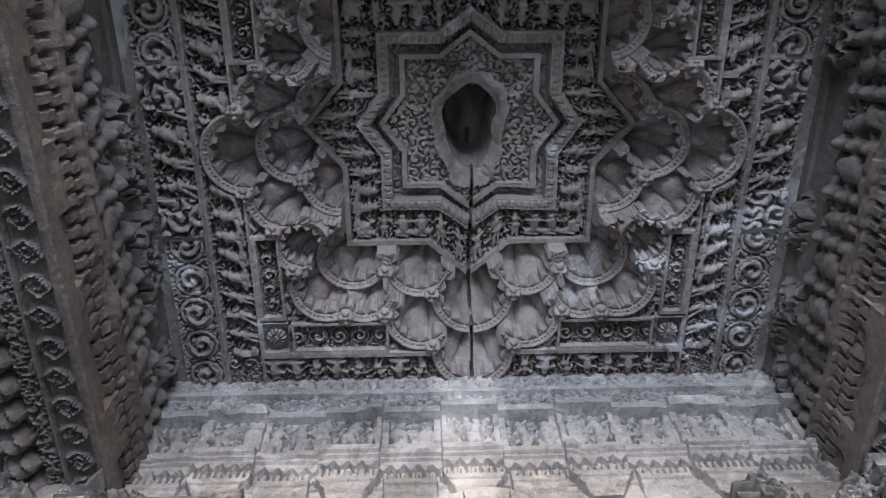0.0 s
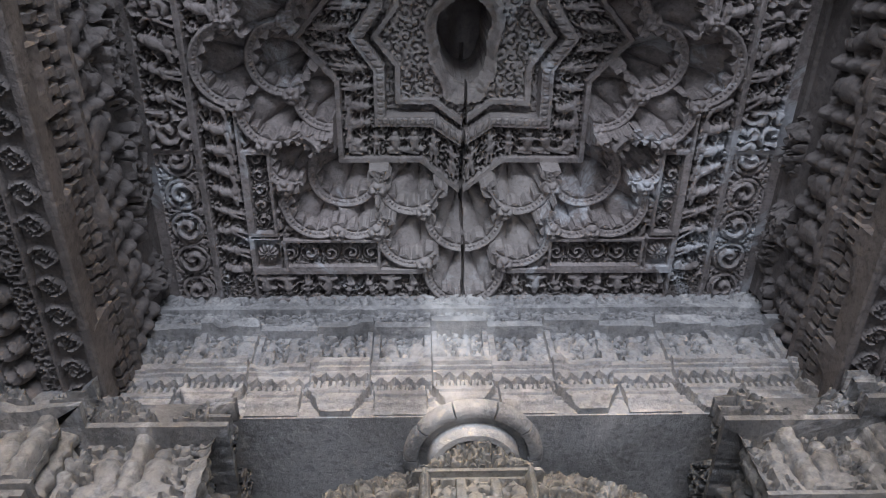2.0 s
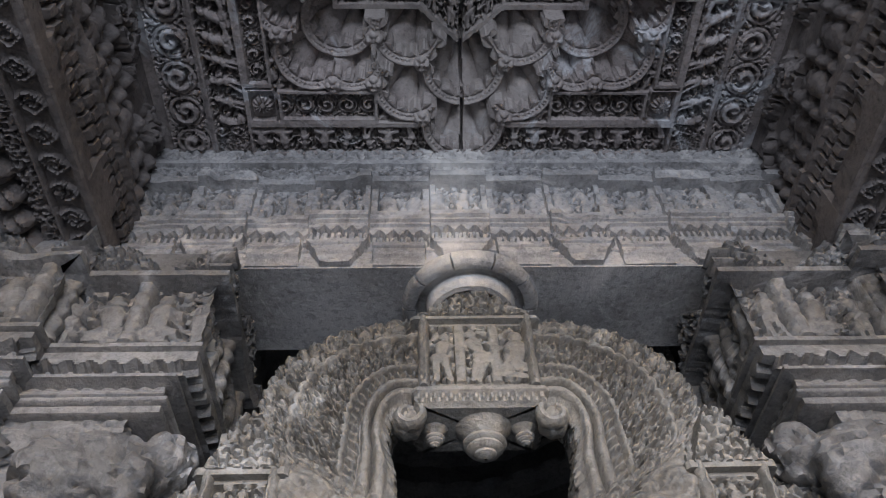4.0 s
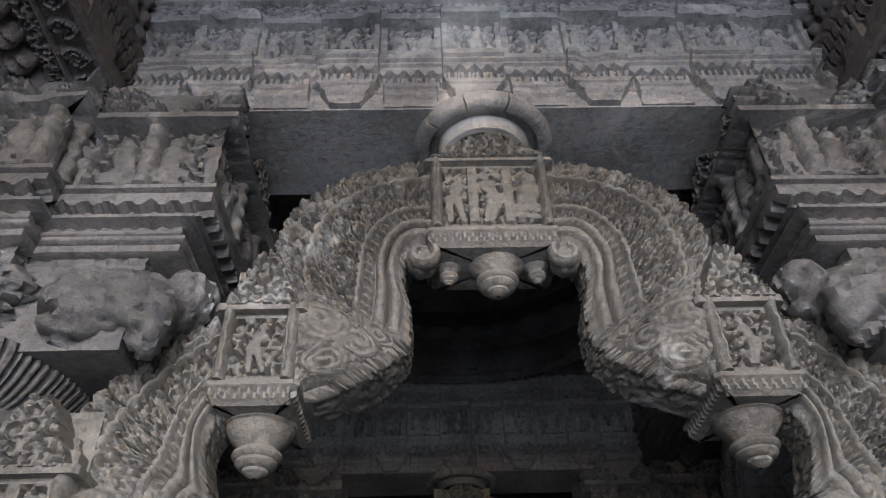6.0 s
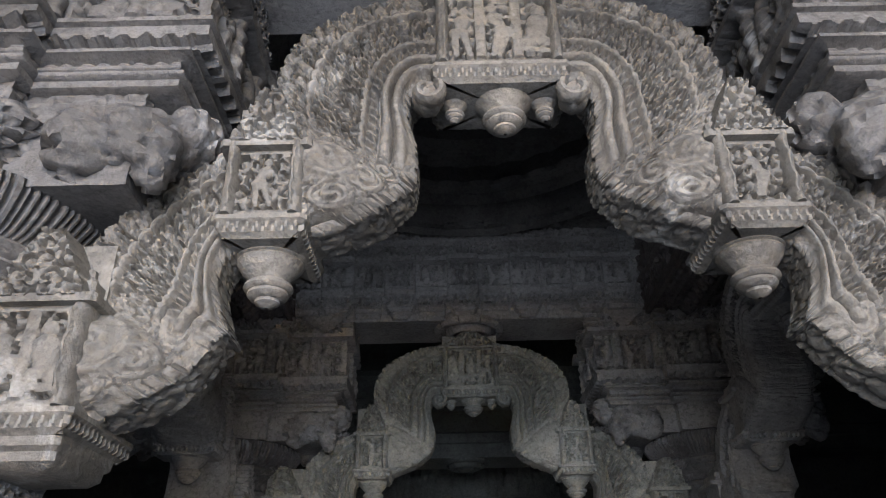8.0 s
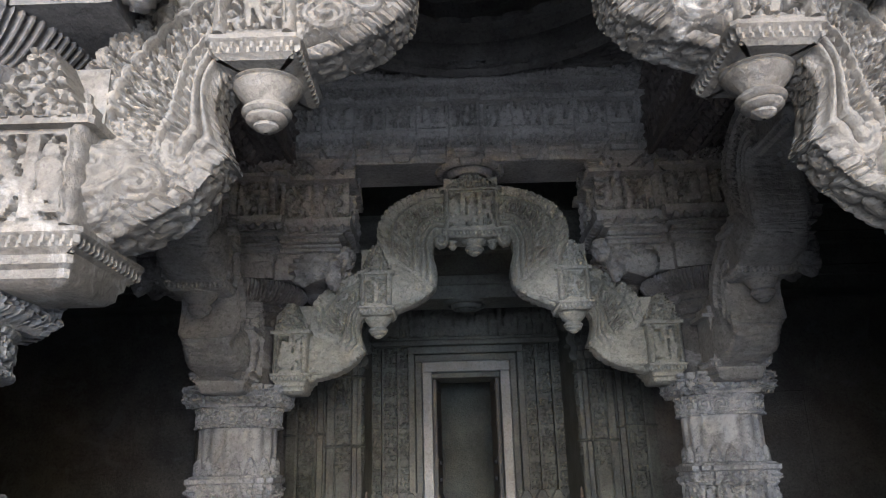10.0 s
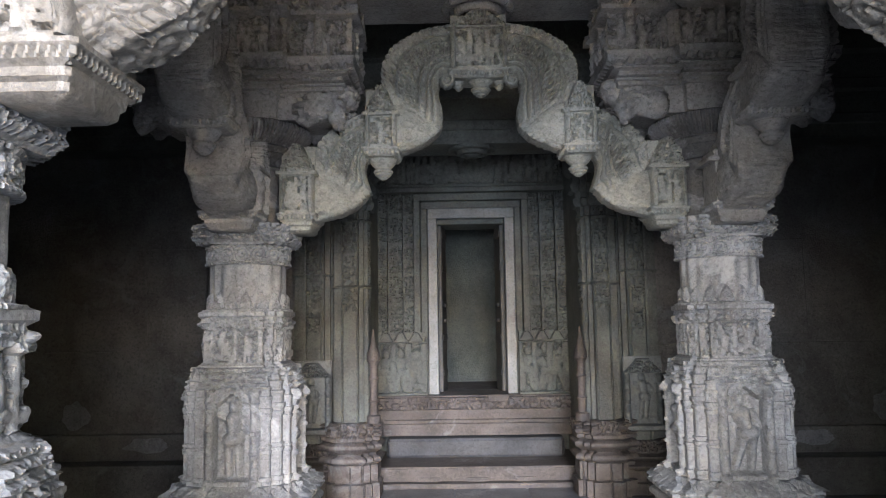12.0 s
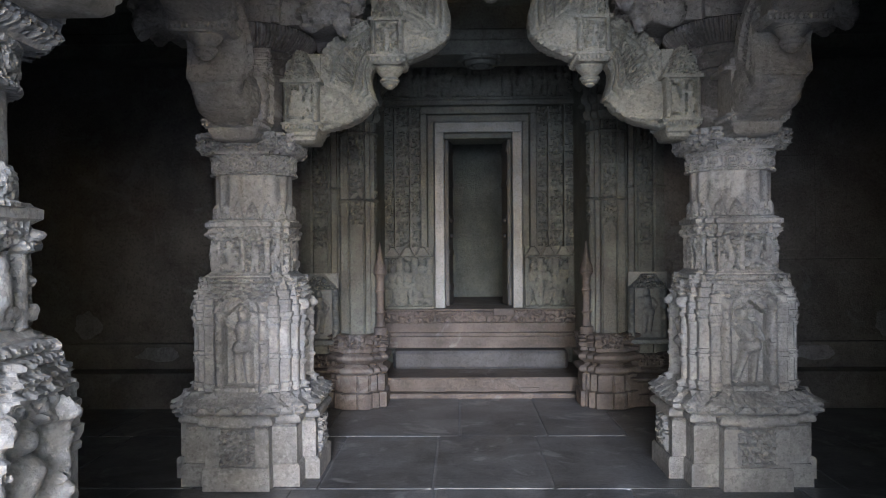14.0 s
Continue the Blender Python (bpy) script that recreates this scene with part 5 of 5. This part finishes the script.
for sx in (-1, 1):
    pier(sx, 1.12, 6.93, 0.215, 0.66, "carved stone pier on a moulded brown base")
    pier(sx, 1.46, 7.06, 0.215, 0.47, "stepped stone pilaster on a moulded brown base", 0.9)
    tagged(block("wall_side", min(sx * 1.0, sx * 1.3), max(sx * 1.0, sx * 1.3), 7.2, 8.2, 0.0, 4.3, M_WALL), "plain dim vestibule side wall", "wall", kind="structure")
    # small shrine colonnettes and niche figures
    col = thing("colonnette", "small turned stone colonnette against a pier", "colonnette", (sx * 0.91, 6.76, 0.66), group="pier colonnettes")
    col.scale = (1.1, 1.1, 1.2)
    sheet("shaft", lathe([(0.01, 0), (0.055, 0), (0.055, 0.05), (0.035, 0.06), (0.03, 0.14), (0.045, 0.16), (0.03, 0.18), (0.03, 0.3), (0.045, 0.32), (0.03, 0.34), (0.032, 0.42), (0.055, 0.45), (0.05, 0.5), (0.03, 0.55), (0.02, 0.6), (0.005, 0.68)], 24), M_PLINTH, col, True)

    def niche(x, z):
        f = standing((x - 0.17) / 0.4, (z - 0.1) / 0.4, 0.3, 0.6, 0.2) * 0.4 * 0.7
        post = 0.04 * (ridge(x, 0.03, 0.028) + ridge(x, 0.31, 0.028)) * step(z, 0.05, 0.5) * (1 + 0.3 * np.cos(z * 70))
        hood = 0.04 * step(z, 0.5, 0.62) * (np.abs(x - 0.17) < 0.17 - (z - 0.5)) * (0.4 + foliage(x, z, 0.05, 7))
        return f + post + hood + 0.05 * step(z, 0.0, 0.05)

    shrine = thing("niche_shrine", "bluish stone niche with a small standing figure", "shrine", (sx * 1.46, 6.84, 0.56), group="niche shrines")
    sheet("panel", moved(relief(0.34, 0.64, niche, 0.008, 0.04), pose(-0.17, -0.03, 0)), M_JAMB, shrine)
    a0, a1 = sorted((sx * 1.66, sx * 4.7))
    w = thing("wall_hall", "dark stone hall wall with faint pale patches", "wall", kind="structure")
    block("course", a0, a1, 7.0, 7.4, 0.0, 0.55, M_DARK, w)
    block("course", a0, a1, 7.06, 7.4, 0.55, 1.3, M_DARK, w)
    block("course", a0, a1, 7.1, 7.4, 1.3, 5.3, M_DARK, w)
    block("bench", a0, a1, 6.75, 7.05, 0.0, 0.32, M_DARK, w)
    # bluish light low on the wall, put in as pale ragged patches
    for px, pz, pw, ph, py in ((3.70, 0.72, 0.30, 0.28, 7.056), (3.0, 0.455, 0.52, 0.15, 6.996)):
        ang, rad = np.meshgrid(np.linspace(0, 2 * np.pi, 40, endpoint=False), np.linspace(0.02, 1, 6))
        edge = 0.75 + 0.5 * (vnoise(np.cos(ang) * 2.3 + 7 + px, np.sin(ang) * 2.3 + 5, 77) - 0.3)
        lit_patch = np.stack([sx * px + rad * edge * np.cos(ang) * pw / 2, py - 0.004 * (rad < 0.99) + 0 * ang, pz + rad * edge * np.sin(ang) * ph / 2], -1)
        sheet("painted_light_patch", lit_patch, M_JOINT, w, True, "bluish light on the wall, modelled as a pale patch")
    b0, b1 = sorted((sx * 2.5, sx * 3.05))
    block("panel_frame", b0, b1, 7.05, 7.12, 1.38, 2.25, M_DARK, w)

# beam over the vestibule with plain mouldings
vb = thing("beam", "dim moulded stone beam over the vestibule", "beam", (0, 6.95, 0))
prof = [(0.0, 3.13), (0.2, 3.13), (0.2, 3.25), (0.225, 3.26), (0.225, 3.34), (0.19, 3.36), (0.19, 3.55), (0.24, 3.57), (0.24, 3.66), (0.2, 3.68), (0.2, 3.9), (0.26, 3.93), (0.26, 4.05), (0.2, 4.07), (0.2, 4.7), (0.0, 4.7)]
rows = [np.array([[x, -d, z] for d, z in prof] + [[x, 0.25, 4.7], [x, 0.25, 3.13]]) for x in (-4.6, -1.3, 0, 1.3, 4.6)]
sheet("mouldings", np.array(rows), M_WALL, vb, True).data.polygons.foreach_set("use_smooth", np.zeros(4 * 18, dtype=bool))
lotus_disc(6.95, M_WALL, 0.22, 3.13, "round stone lotus disc under the vestibule beam", 8)
tagged(block("ceiling", -4.6, 4.6, 7.2, 8.3, 3.9, 4.1, M_DARK), "plain dark vestibule ceiling", "ceiling", kind="structure")
tagged(block("ceiling", -4.6, 4.6, 5.17, 6.72, 4.4, 4.6, M_DARK), "plain dark stone ceiling of the inner bay", "ceiling", kind="structure")

# ---- flagstones ----
ys = [-0.9, 0.5, 1.9, 3.2, 4.62, 5.82, 7.20]
for r in range(len(ys) - 1):
    x = -4.6 + 0.6 * random.random()
    while x < 4.5:
        w = min(0.55 + 0.6 * random.random(), 4.6 - x)
        if w > 0.12:
            g = random.uniform(0.004, 0.011)
            block("flagstone", x + g, x + w - g, ys[r] + 0.004, ys[r + 1] - 0.004, -0.05, 0.0 + random.uniform(-0.004, 0.002), M_FLOOR, floor, c=0.006)
        x += w
